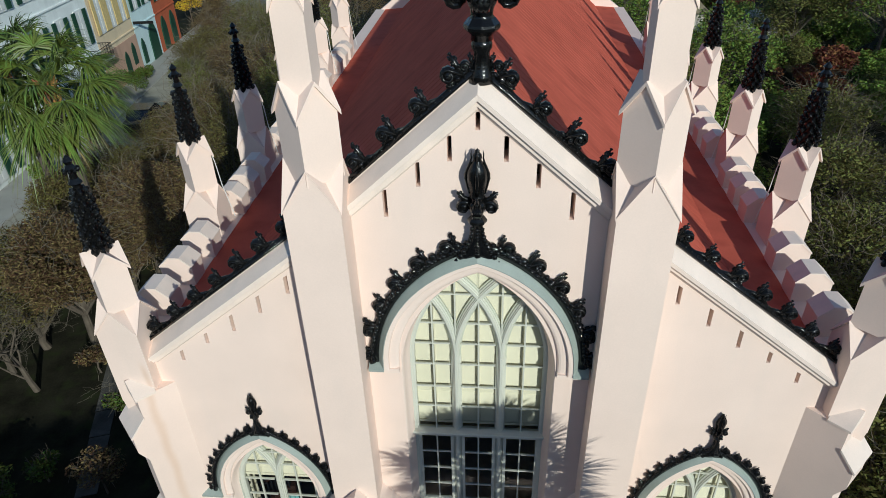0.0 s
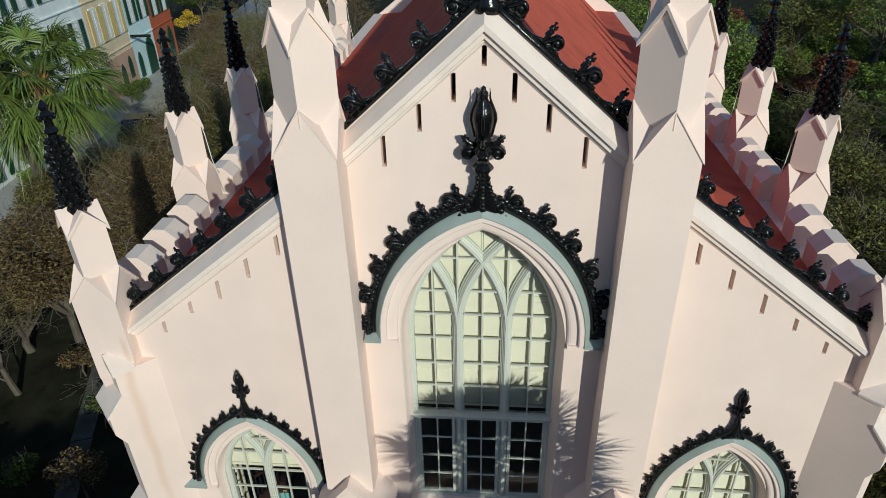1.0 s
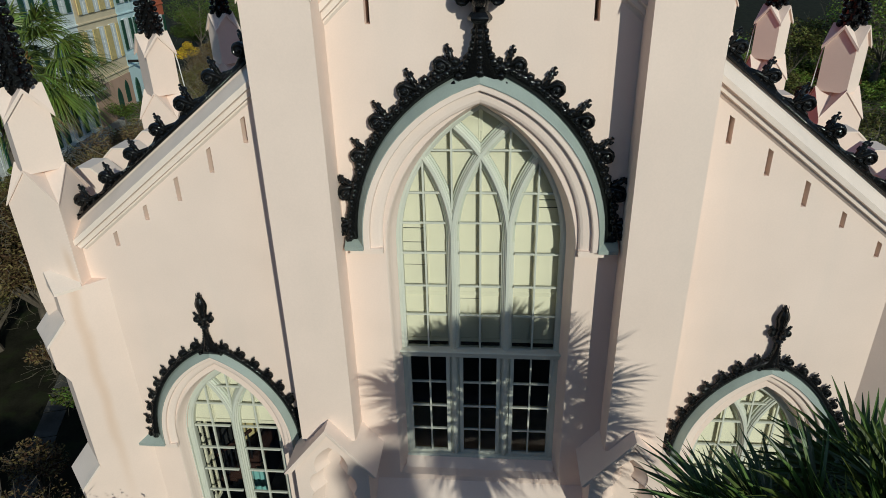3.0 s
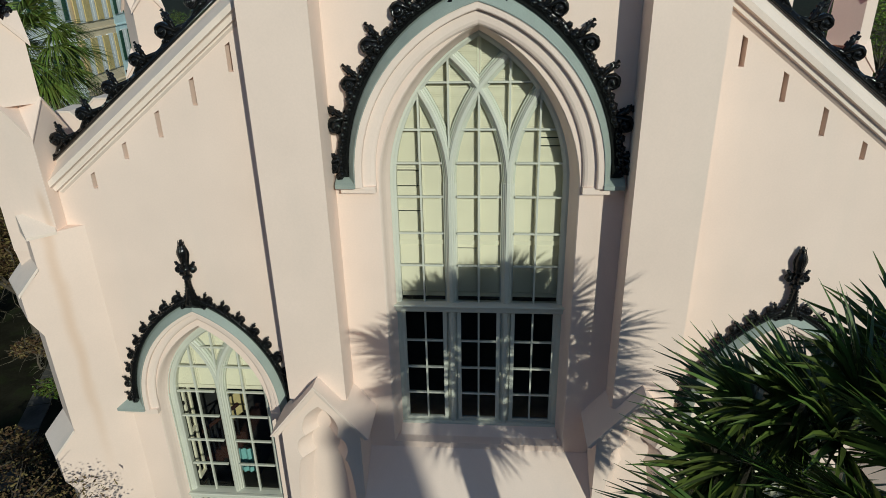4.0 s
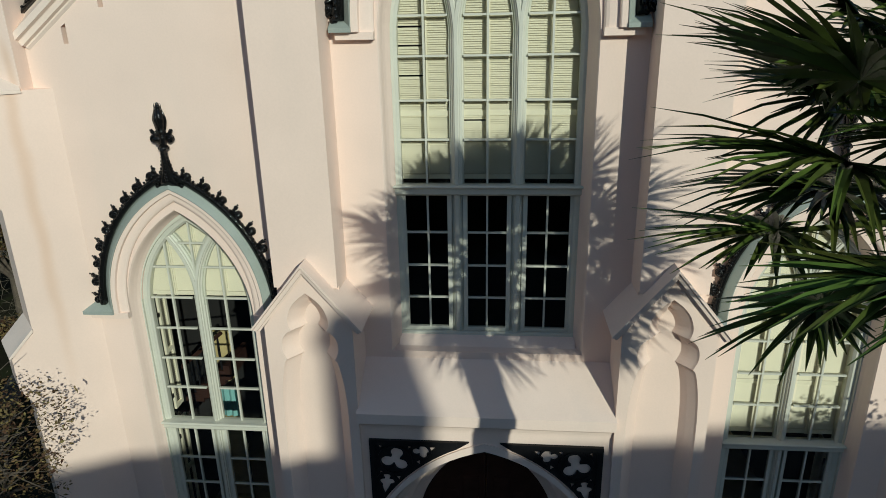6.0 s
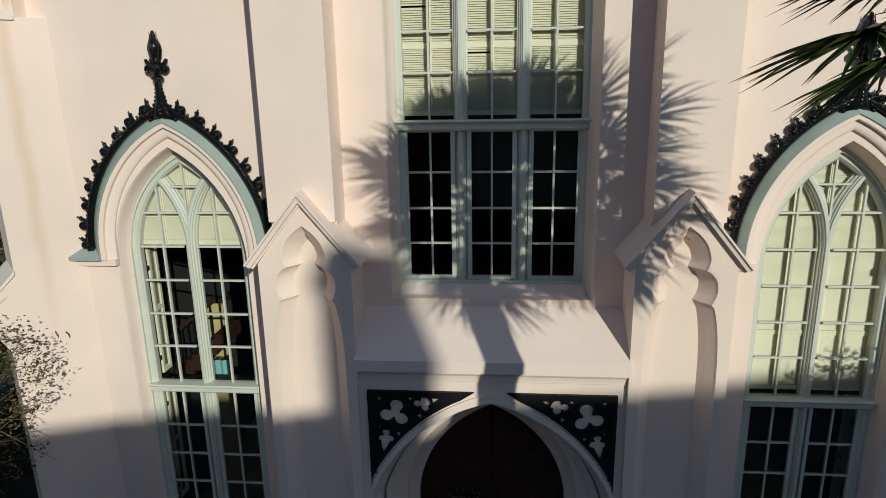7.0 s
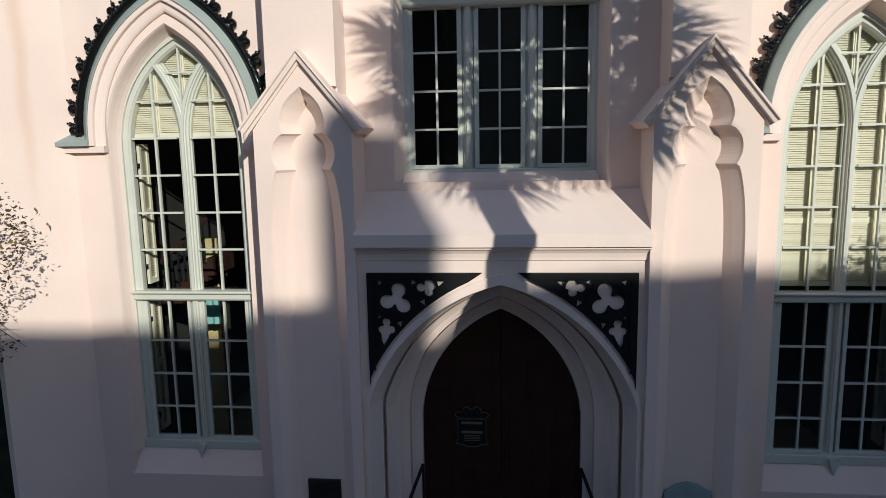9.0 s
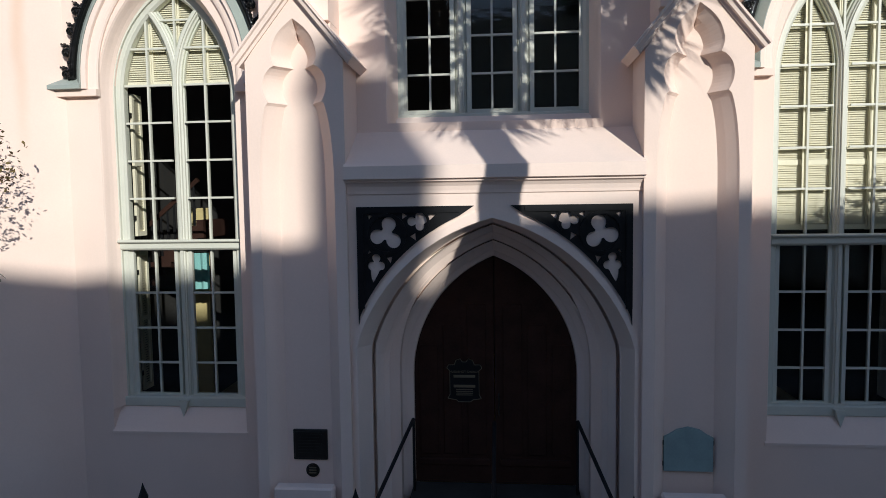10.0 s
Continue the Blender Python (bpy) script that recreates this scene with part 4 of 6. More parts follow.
# ---------------------------------------------------------------- porch
PX, PY = 1.56, -0.55
porch = thing("porch", "pale pink stucco porch with a pointed archway and a sloping roof ledge", "porch", kind="structure")
b = bmesh.new()
pierced(b, [(-PX, 0.0), (PX, 0.0), (PX, 4.20), (-PX, 4.20)], [[(-1.48, 0.02)] + [(max(-1.48, min(1.48, p)) + 1e-4 * k, q) for k, (p, q) in enumerate(arch(0, 1.60, 1.95, 2.05, 16))] + [(1.49, 0.02)]], PY, PY + 0.10)
part("front_wall", b, TRIM, porch)
b = bmesh.new()
prism(b, [(PY, 4.20), (PY - 0.015, 4.21), (PY - 0.018, 4.24), (PY - 0.03, 4.285), (PY - 0.055, 4.32), (PY - 0.085, 4.335), (PY - 0.085, 4.355), (PY - 0.125, 4.365), (PY - 0.125, 4.50), (0.02, 4.935), (0.02, 4.20)], -PX, PX, axis="x")
prism(b, [(0.018, 4.60), (0.018, 4.934), (0.33, 5.145), (0.33, 4.60)], -1.13, 1.13, axis="x")
part("ledge_roof", b, TRIM, porch)
# the archway's splay: three orders with narrow grooves between them
ORDERS = [[(1.62, 1.95, 2.11, PY + 0.02, 1.515), (1.62, 1.95, 2.11, PY - 0.022, 1.515), (1.575, 1.95, 1.995, PY - 0.022, 1.475), (1.565, 1.95, 1.985, PY + 0.0, 1.465), (1.46, 1.95, 1.945, PY + 0.25, 1.385), (1.45, 1.95, 1.935, PY + 0.265, 1.375)],
          [(1.462, 1.95, 1.947, PY + 0.262, 1.387), (1.462, 1.95, 1.947, PY + 0.46, 1.387), (1.425, 1.955, 1.912, PY + 0.46, 1.355), (1.415, 1.96, 1.902, PY + 0.335, 1.345), (1.385, 1.97, 1.88, PY + 0.375, 1.33), (1.31, 1.98, 1.80, PY + 0.46, 1.275), (1.325, 1.98, 1.815, PY + 0.465, 1.29), (1.325, 1.98, 1.815, PY + 0.50, 1.29), (1.24, 1.99, 1.72, PY + 0.56, 1.21), (1.22, 1.99, 1.70, PY + 0.57, 1.19)],
          [(1.232, 1.99, 1.712, PY + 0.565, 1.202), (1.232, 1.99, 1.712, PY + 0.74, 1.202), (1.20, 1.995, 1.68, PY + 0.74, 1.172), (1.19, 2.0, 1.67, PY + 0.632, 1.162), (1.15, 2.01, 1.61, PY + 0.68, 1.13), (1.07, 2.03, 1.52, PY + 0.74, 1.06), (1.085, 2.03, 1.535, PY + 0.745, 1.075), (1.085, 2.03, 1.535, PY + 0.77, 1.075), (0.98, 2.05, 1.43, PY + 0.81, 0.98), (0.96, 2.05, 1.42, PY + 0.90, 0.96)]]
for rows in ORDERS:
    b = bmesh.new()
    loops = [[b.verts.new((x, y, z)) for x, z in [(-lim, 0.0)] + [(max(-lim, min(lim, p)), q) for p, q in arch(0, s, zsp, rise, 18)] + [(lim, 0.0)]] for s, zsp, rise, y, lim in rows]
    for p, q in zip(loops, loops[1:]):
        for i in range(len(p) - 1):
            b.faces.new((p[i], p[i + 1], q[i + 1], q[i]))
    part("arch_order", b, TRIM, porch)
b = bmesh.new()
for sg in (-1, 1):
    box(b, min(sg * 0.94, sg * 1.56), max(sg * 0.94, sg * 1.56), PY + 0.92, PY + 0.95, 0.0, 4.2)
part("back_wall", b, TRIM, porch)
DY = PY + 0.84
door = thing("door_1", "very dark brown panelled double church doors under a pointed arch", "door", kind="structure")
for sg in (-1, 1):
    b = bmesh.new()
    half = [(0.006 * sg, 0.70)] + [(x, z) for x, z in arch(0, 0.97, 2.05, 1.42, 16) if x * sg > 0][:: sg] + [(0.97 * sg, 0.70)]
    pts = [(0.006 * sg, 0.70), (0.006 * sg, 3.465)] + sorted([(x, z) for x, z in arch(0, 0.97, 2.05, 1.42, 16) if x * sg > 0.01], key=lambda p: -p[1]) + [(0.97 * sg, 0.70)]
    prism(b, pts, DY, DY + 0.07)
    leaf = part("door_leaf", b, DOORWOOD, door)
    for k in range(3):
        b = bmesh.new()
        xa = sg * (0.10 + 0.29 * k)
        top = 2.9 - 0.25 * k
        box(b, min(xa, xa + sg * 0.23), max(xa, xa + sg * 0.23), DY - 0.018, DY + 0.01, 1.05, top, 0.012)
        part("panel", b, DOORWOOD, leaf)
    b = bmesh.new()
    box(b, min(sg * 0.06, sg * 0.92), max(sg * 0.06, sg * 0.92), DY - 0.03, DY + 0.01, 0.92, 1.0, 0.01)
    part("bottom_rail", b, DOORWOOD, leaf)
b = bmesh.new()
tube(b, [(0.05, DY - 0.02, 1.55), (0.05, DY - 0.07, 1.58), (0.05, DY - 0.07, 1.78), (0.05, DY - 0.02, 1.81)], 0.012, 6)
part("door_handle", b, STEEL, door)

# iron fretwork in the spandrels
def ring_bar(b, cx, cz, r, y0, y1, w, a0=0.0, a1=2 * math.pi, n=20):
    path = [(cx + r * math.cos(a0 + (a1 - a0) * i / n), cz + r * math.sin(a0 + (a1 - a0) * i / n)) for i in range(n + 1)]
    sweep(b, path, [(-w, y0), (w, y0), (w, y1), (-w, y1)], closed=True)


for sg in (-1, 1):
    th = thing("fretwork_panel", "black pierced iron spandrel with a trefoil over pale stucco", "fretwork", group="porch fretwork")
    arc = [(x, z) for x, z in arch(0, 1.65, 1.95, 2.145, 24) if x * sg >= 0]
    arc = sorted(arc, key=lambda p: p[1])
    arc = [(sg * min(abs(x), 1.435), z) for x, z in arc if z > 2.70]
    y0, y1 = PY - 0.045, PY - 0.004

    def foil(x, z, d, rl, turn, lobes=3, n=36, tail=0.0, tail_way=0.0):
        """A foil of round lobes about a point; tail: a point drawn out one way."""
        pts = []
        for i in range(n):
            a = 2 * math.pi * i / n
            best = d * 0.62
            for k in range(lobes):
                w = a - turn - 2 * math.pi * k / lobes
                q = rl * rl - (d * math.sin(w)) ** 2
                if q > 0 and math.cos(w) > 0:
                    best = max(best, d * math.cos(w) + math.sqrt(q))
            if tail:
                off = abs((a - tail_way + math.pi) % (2 * math.pi) - math.pi)
                if off < 1.2:
                    best = max(best, tail / (1 + 2.8 * off))
            pts.append((x + sg * best * math.cos(a), z + best * math.sin(a)))
        return pts

    def eye(x, z, size, way):
        """A small three-cornered hole."""
        return [(x + sg * size * r * math.cos(way + a), z + size * r * math.sin(way + a)) for a, r in ((0, 1.0), (0.9, 0.42), (2.1, 0.75), (math.pi, 0.35), (-2.1, 0.75), (-0.9, 0.42))]

    def at(u, v):
        """From the panel's outer upper corner: u inwards along the top, v downwards."""
        return sg * (1.41 - u), 4.04 - v
    # x runs outwards here, so angles are taken with the outer side as 0
    b = bmesh.new()
    rim = [(sg * 1.445, 2.80), (sg * 1.445, 4.075), (sg * 0.19, 4.075)]
    inner = [(sg * (abs(x) - 0.0), z) for x, z in arc if 2.82 < z and abs(x) > 0.24]
    holes = [foil(*at(0.284, 0.256), 0.105, 0.079, radians(104), n=48),
             foil(*at(0.615, 0.125), 0.058, 0.048, radians(0), n=36, tail=0.225, tail_way=radians(161)),
             foil(*at(0.168, 0.57), 0.056, 0.046, radians(90), n=36, tail=0.235, tail_way=radians(-78)),
             eye(*at(0.104, 0.07), 0.046, radians(45)), eye(*at(0.475, 0.066), 0.050, radians(60)), eye(*at(0.575, 0.285), 0.055, radians(-120)),
             eye(*at(0.10, 0.455), 0.040, radians(-40)), eye(*at(0.315, 0.525), 0.052, radians(-100))]
    pierced(b, rim + inner[::-1], holes, y0 + 0.012, y1)
    part("pierced_plate", b, MATTIRON, th)
    b = bmesh.new()
    sweep(b, [(sg * 1.41, 2.98), (sg * 1.41, 4.04), (sg * 0.34, 4.04)], [(-0.035, y0), (0.035, y0), (0.035, y0 + 0.013), (-0.035, y0 + 0.013)], closed=True)
    part("border", b, MATTIRON, th)
    for (x, z), r in ((at(0.284, 0.256), 0.205), (at(0.615, 0.125), 0.120), (at(0.168, 0.57), 0.116)):
        b = bmesh.new()
        if r > 0.15:
            ring_bar(b, x, z, r, y0 - 0.006, y0 + 0.013, 0.016, n=28)
        elif z > 3.8:
            ring_bar(b, x, z, r, y0 - 0.004, y0 + 0.013, 0.014, radians(90), radians(270) if sg > 0 else radians(-90), 16)
        else:
            ring_bar(b, x, z, r, y0 - 0.004, y0 + 0.013, 0.014, radians(-10), radians(190), 16)
        part("foil_ring", b, MATTIRON, th)

# gabled porch buttresses with trefoil-headed niches
for sg in (-1, 1):
    cx = sg * 2.075
    th = thing("porch_buttress", "pale pink stucco gabled buttress with a cusped niche", "buttress", group="porch buttresses")
    hw, fy = 0.53, -0.62
    runs = [[(0.43, 4.0), (0.425, 4.5), (0.40, 4.85), (0.36, 5.08), (0.325, 5.19)], [(0.305, 5.195), (0.35, 5.29), (0.36, 5.39), (0.33, 5.49), (0.25, 5.575)], [(0.225, 5.577), (0.252, 5.65), (0.254, 5.73), (0.21, 5.86), (0.12, 5.97), (0.0, 6.06)]]
    half = [(0.43, 0.35)]
    for run in runs:                                    # smooth curves between the sharp cusps
        for k in range(len(run) - 1):
            p0, p1, p2, p3 = (Vector(run[max(0, min(len(run) - 1, k + d))]) for d in (-1, 0, 1, 2))
            for t in (0.0, 0.34, 0.67):
                v = 0.5 * (2 * p1 + (p2 - p0) * t + (2 * p0 - 5 * p1 + 4 * p2 - p3) * t * t + (3 * p1 - p0 - 3 * p2 + p3) * t ** 3)
                half.append((v.x * 0.95, v.y))
    half[0] = (half[1][0], 0.35)
    niche = half + [(0.0, 6.06)] + [(-u, z) for u, z in half[::-1]]
    loops = []
    for k, y in ((0.0, fy), (0.12, fy + 0.03), (0.6, fy + 0.12), (1.0, fy + 0.205)):
        loops.append([(cx + math.copysign(max(abs(u) - 0.15 * k, 0.004 * abs(u)), u), z - 0.11 * k * max(0.0, (z - 5.6) / 0.46), y) for u, z in niche])
    hole = [(x, z) for x, z, y in loops[0]]
    b = bmesh.new()
    pierced(b, [(cx - hw, 0), (cx + hw, 0), (cx + hw, 5.62), (cx, 6.33), (cx - hw, 5.62)], [hole], fy, fy + 0.005)
    part("face", b, STUCCO, th)
    b = bmesh.new()
    vs = [[b.verts.new((x, y, z)) for x, z, y in lp] for lp in loops]
    for p, q in zip(vs, vs[1:]):
        for k in range(len(p)):
            b.faces.new((p[k], p[(k + 1) % len(p)], q[(k + 1) % len(p)], q[k]))
    b.faces.new(vs[-1])
    part("niche", b, STUCCO, th)
    b = bmesh.new()
    box(b, cx - hw, cx - 0.415, fy + 0.005, 0.0, 0, 5.62)
    box(b, cx + 0.415, cx + hw, fy + 0.005, 0.0, 0, 5.62)
    prism(b, [(cx - 0.415, 0), (cx + 0.415, 0), (cx + 0.415, 5.775), (cx, 6.33), (cx - 0.415, 5.775)], fy + 0.208, 0.0)
    part("body", b, STUCCO, th)
    b = bmesh.new()
    path = [(cx - 0.66, 5.63), (cx, 6.44), (cx + 0.66, 5.63)]
    sweep(b, path, [(-0.10, fy + 0.02), (-0.10, fy - 0.02), (-0.075, fy - 0.03), (-0.07, fy - 0.065), (-0.03, fy - 0.075), (-0.02, fy - 0.10), (0.0, fy - 0.10), (0.0, 0.0), (-0.10, 0.0)], closed=True)
    part("gable_coping", b, TRIM, th)
    b = bmesh.new()
    box(b, cx - 0.33, cx + 0.33, fy - 0.10, fy + 0.05, 0.0, 1.03, 0.02)
    part("plinth", b, TRIM, th)

# landing and steps
steps_ob = thing("entrance_steps", "grey stone church steps below the doors", "steps", kind="structure")
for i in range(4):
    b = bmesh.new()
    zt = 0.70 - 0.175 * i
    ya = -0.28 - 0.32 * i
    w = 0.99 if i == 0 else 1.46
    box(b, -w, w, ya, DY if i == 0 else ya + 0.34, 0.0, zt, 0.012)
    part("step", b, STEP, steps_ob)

# handrails: two at the sides and one in the middle
for x, lab in ((-1.06, "side"), (1.06, "side"), (0.0, "middle")):
    th = thing("handrail", "thin black iron handrail sloping down the church steps", "handrail", group="step handrails")
    b = bmesh.new()
    top = (x * 0.90, 0.02, 1.57) if x else (0.0, -0.2, 1.62)
    low = (x * 1.23, -1.38, 0.86) if x else (0.0, -1.6, 0.95)
    tube(b, [top, low, (low[0], low[1] - 0.08, low[2] - 0.08)], 0.022, 8)
    part("rail", b, MATTIRON, th)
    for p in ((top, 0.25), (low, 0.1)):
        b = bmesh.new()
        (qx, qy, qz), _ = p
        tube(b, [(qx, qy, qz), (qx, qy, 0.0 if qy < -1 else 0.68)], 0.016, 6)
        part("post", b, MATTIRON, th)

# plaques and the door's sign
th = thing("bronze_plaque", "dark bronze rectangular memorial plaque on the stucco buttress", "plaque")
b = bmesh.new()
box(b, -2.26, -1.87, -0.445, -0.410, 1.24, 1.585, 0.006)
box(b, -2.24, -1.89, -0.452, -0.444, 1.26, 1.565, 0.004)
part("plate", b, STEEL, th)
b = bmesh.new()
for k in range(7):
    box(b, -2.20, -1.93 - 0.03 * (k % 3), -0.457, -0.451, 1.525 - 0.036 * k, 1.538 - 0.036 * k)
part("lettering_bar", b, STEEL, th)
th = thing("round_plaque", "small round dark bronze plaque on the stucco buttress", "plaque")
b = bmesh.new()
lathe(b, (0, 0, 0), [(0.078, 0), (0.078, 0.012), (0.066, 0.014), (0.064, 0.010)], 24)
bmesh.ops.rotate(b, verts=b.verts, matrix=Matrix.Rotation(radians(90), 3, "X"))
bmesh.ops.translate(b, verts=b.verts, vec=(-2.05, -0.413, 1.11))
part("disc", b, STEEL, th)
b = bmesh.new()
for k in range(3):
    box(b, -2.09, -2.01, -0.433, -0.422, 1.075 + 0.03 * k, 1.087 + 0.03 * k)
part("lettering_bar", b, GOLD, th)
th = thing("blank_panel", "grey-green blank panel with an arched top on the buttress", "panel")
b = bmesh.new()
prism(b, [(1.81, 1.21), (2.32, 1.21), (2.32, 1.58), (2.265, 1.605), (2.185, 1.66), (2.065, 1.69), (1.945, 1.66), (1.86, 1.605), (1.81, 1.58)], -0.46, -0.425)
part("plate", b, VERDI, th)
for x in (1.80, 2.29):
    for z in (1.26, 1.49):
        b = bmesh.new()
        box(b, x, x + 0.04, -0.44, -0.41, z, z + 0.05)
        part("bracket", b, STEEL, th)

sign = thing("church_sign", "black shaped church sign with a gilt scrolled edge on the door", "sign")
SX, SZ = -0.36, 1.98
def sign_outline(k):
    pts = [(-0.20, -0.22), (-0.10, -0.235), (-0.07, -0.26), (0.07, -0.26), (0.10, -0.235), (0.20, -0.22), (0.175, -0.17), (0.175, 0.12), (0.21, 0.15), (0.19, 0.19), (0.12, 0.19), (0.10, 0.245), (0.05, 0.262), (0.02, 0.225), (-0.02, 0.225), (-0.05, 0.262), (-0.10, 0.245), (-0.12, 0.19), (-0.19, 0.19), (-0.21, 0.15), (-0.175, 0.12), (-0.175, -0.17)]
    return [(SX + u * k, SZ + v * k) for u, v in pts]
b = bmesh.new()
prism(b, sign_outline(1.0), DY - 0.06, DY - 0.03)
part("board", b, MATTIRON, sign)
b = bmesh.new()
o1 = sign_outline(1.0)
for p, q in zip(o1, o1[1:] + o1[:1]):
    tube(b, [(p[0], DY - 0.062, p[1]), (q[0], DY - 0.062, q[1])], 0.004, 5)
part("gilt_edge", b, GOLD, sign)
b = bmesh.new()
for z0, z1, w in ((0.035, 0.068, 0.13), (-0.085, -0.052, 0.13)):
    box(b, SX - w, SX + w, DY - 0.066, DY - 0.06, SZ + z0, SZ + z1, 0.003)
for k in range(4):
    box(b, SX - 0.10, SX + 0.10, DY - 0.063, DY - 0.06, SZ - 0.115 - 0.022 * k, SZ - 0.107 - 0.022 * k)
part("lettering_bar", b, GOLD, sign)
txt = bpy.data.curves.new("sign_text", "FONT")
txt.body, txt.size, txt.align_x, txt.extrude = "HUGUENOT CHURCH", 0.035, "CENTER", 0.002
to = new("sign_text", txt)
to.matrix_world = pose(SX, DY - 0.064, SZ + 0.095, 90, 0, 0)
to.parent = sign
txt.materials.append(GOLD)

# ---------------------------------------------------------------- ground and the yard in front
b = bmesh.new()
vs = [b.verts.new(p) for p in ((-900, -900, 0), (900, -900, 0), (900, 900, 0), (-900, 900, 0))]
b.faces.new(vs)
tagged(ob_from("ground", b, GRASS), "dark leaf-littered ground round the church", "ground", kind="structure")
b = bmesh.new()
for p in ((-13.7, 9.6), (-13.3, 8.5), (-12.9, 7.4), (-12.5, 6.3), (-12.1, 5.2), (-11.7, 4.1)):
    bmesh.ops.create_cube(b, size=1.0, matrix=pose(p[0], p[1], 0.0, 0, 0, 19) @ Matrix.Diagonal((0.62, 1.12, 0.05, 1)))
tagged(ob_from("garden_path", b, mat("worn_path_stone", (0.075, 0.07, 0.06), 0.9, 0.4, 1.6, 0.4, 20, stain=(0.03, 0.028, 0.02))), "narrow worn stone path through the churchyard", "path", kind="structure")
b = bmesh.new()
box(b, -14, 14, -7.5, -2.0, -0.1, 0.03)
tagged(ob_from("pavement", b, PAVE), "grey stone pavement before the church", "pavement", kind="structure")
b = bmesh.new()
box(b, -120, 120, -17, -7.6, -0.1, 0.006)
tagged(ob_from("road", b, ASPHALT), "dark asphalt street before the church", "road", kind="structure")


# ---------------------------------------------------------------- plants
PALMLEAF = mat("palm_leaf", (0.066, 0.095, 0.018), 0.38, 0.25, 5, 0.1, 30, island=0.4, spec=0.5)
PALMDRY = mat("dry_palm_leaf", (0.24, 0.17, 0.08), 0.7, 0.25, 5, 0.1, 30, island=0.4)
BARK = mat("bark", (0.10, 0.08, 0.06), 0.9, 0.3, 4, 0.6, 25)
PALMYELLOW = mat("yellow_green_palm_leaf", (0.110, 0.150, 0.026), 0.4, 0.25, 5, 0.1, 30, island=0.4, spec=0.5)
PALMGREEN = mat("deep_green_palm_leaf", (0.066, 0.098, 0.020), 0.4, 0.25, 5, 0.1, 30, island=0.45, spec=0.5)
SHEATH = mat("orange_brown_leaf_base", (0.36, 0.17, 0.055), 0.8, 0.3, 5, 0.3, 30, island=0.3)
FRESH = mat("bright_green_leaves", (0.125, 0.175, 0.030), 0.7, 0.3, 2, 0.0, 20, island=0.5, spec=0.15)
LEAF = mat("dark_green_leaves", (0.070, 0.098, 0.018), 0.75, 0.3, 2, 0.0, 20, island=0.6, spec=0.15)
OLIVE = mat("olive_leaves", (0.120, 0.118, 0.032), 0.75, 0.3, 2, 0.0, 20, island=0.6, spec=0.15)
BROWN = mat("brown_winter_leaves", (0.125, 0.085, 0.038), 0.7, 0.3, 2, 0.0, 20, island=0.5, spec=0.15)
RUST = mat("rust_red_leaves", (0.165, 0.062, 0.030), 0.75, 0.3, 2, 0.0, 20, island=0.5, spec=0.15)
TWIG = mat("grey_twigs", (0.15, 0.125, 0.09), 0.9, 0.25, 4, 0.3, 25)
LEAF.node_tree.nodes["Principled BSDF"].inputs["Subsurface Weight"].default_value = 0.0


def fan_leaf(b, foot, aim_dir, length, blades, droop, spread=150, width=0.035, rnd=random, stalk=0.52):
    """A fan palm's leaf: a stalk, then long pointed blades folded along their middle that spread like a hand and droop."""
    d = Vector(aim_dir).normalized()
    side = d.cross(Vector((0, 0, 1)))
    side = side.normalized() if side.length > 0.05 else Vector((1, 0, 0))
    up = side.cross(d).normalized()
    hub = Vector(foot) + d * length * stalk - Vector((0, 0, droop * 0.10))
    tube(b, [foot, Vector(foot) + d * length * 0.28 + Vector((0, 0, 0.02)), hub], [0.022, 0.016, 0.012], 4)
    for k in range(blades):
        a = radians(-spread / 2 + spread * k / (blades - 1) + rnd.uniform(-3, 3))
        v = (d * math.cos(a) + side * math.sin(a) + up * (0.12 * math.cos(a) + rnd.uniform(-0.13, 0.13))).normalized()
        ln = length * (1.14 - stalk - 0.12 * abs(a) / 1.4) * rnd.uniform(0.85, 1.1)
        fall = droop * rnd.uniform(0.5, 1.4)
        pts = []
        for t in (0.0, 0.4, 0.72, 1.0):
            pts.append(hub + v * ln * t - Vector((0, 0, 1)) * fall * t ** 2.4 * ln)
        across = v.cross(up).normalized()
        ws = (width * 0.7, width * 1.1, width * 0.62, 0.003)
        rows = []
        for p, w in zip(pts, ws):
            rows.append((b.verts.new(p - across * w * 0.5 + up * w * 0.30), b.verts.new(p), b.verts.new(p + across * w * 0.5 + up * w * 0.30)))
        for r, q in zip(rows, rows[1:]):
            b.faces.new((r[0], r[1], q[1], q[0]))
            b.faces.new((r[1], r[2], q[2], q[1]))


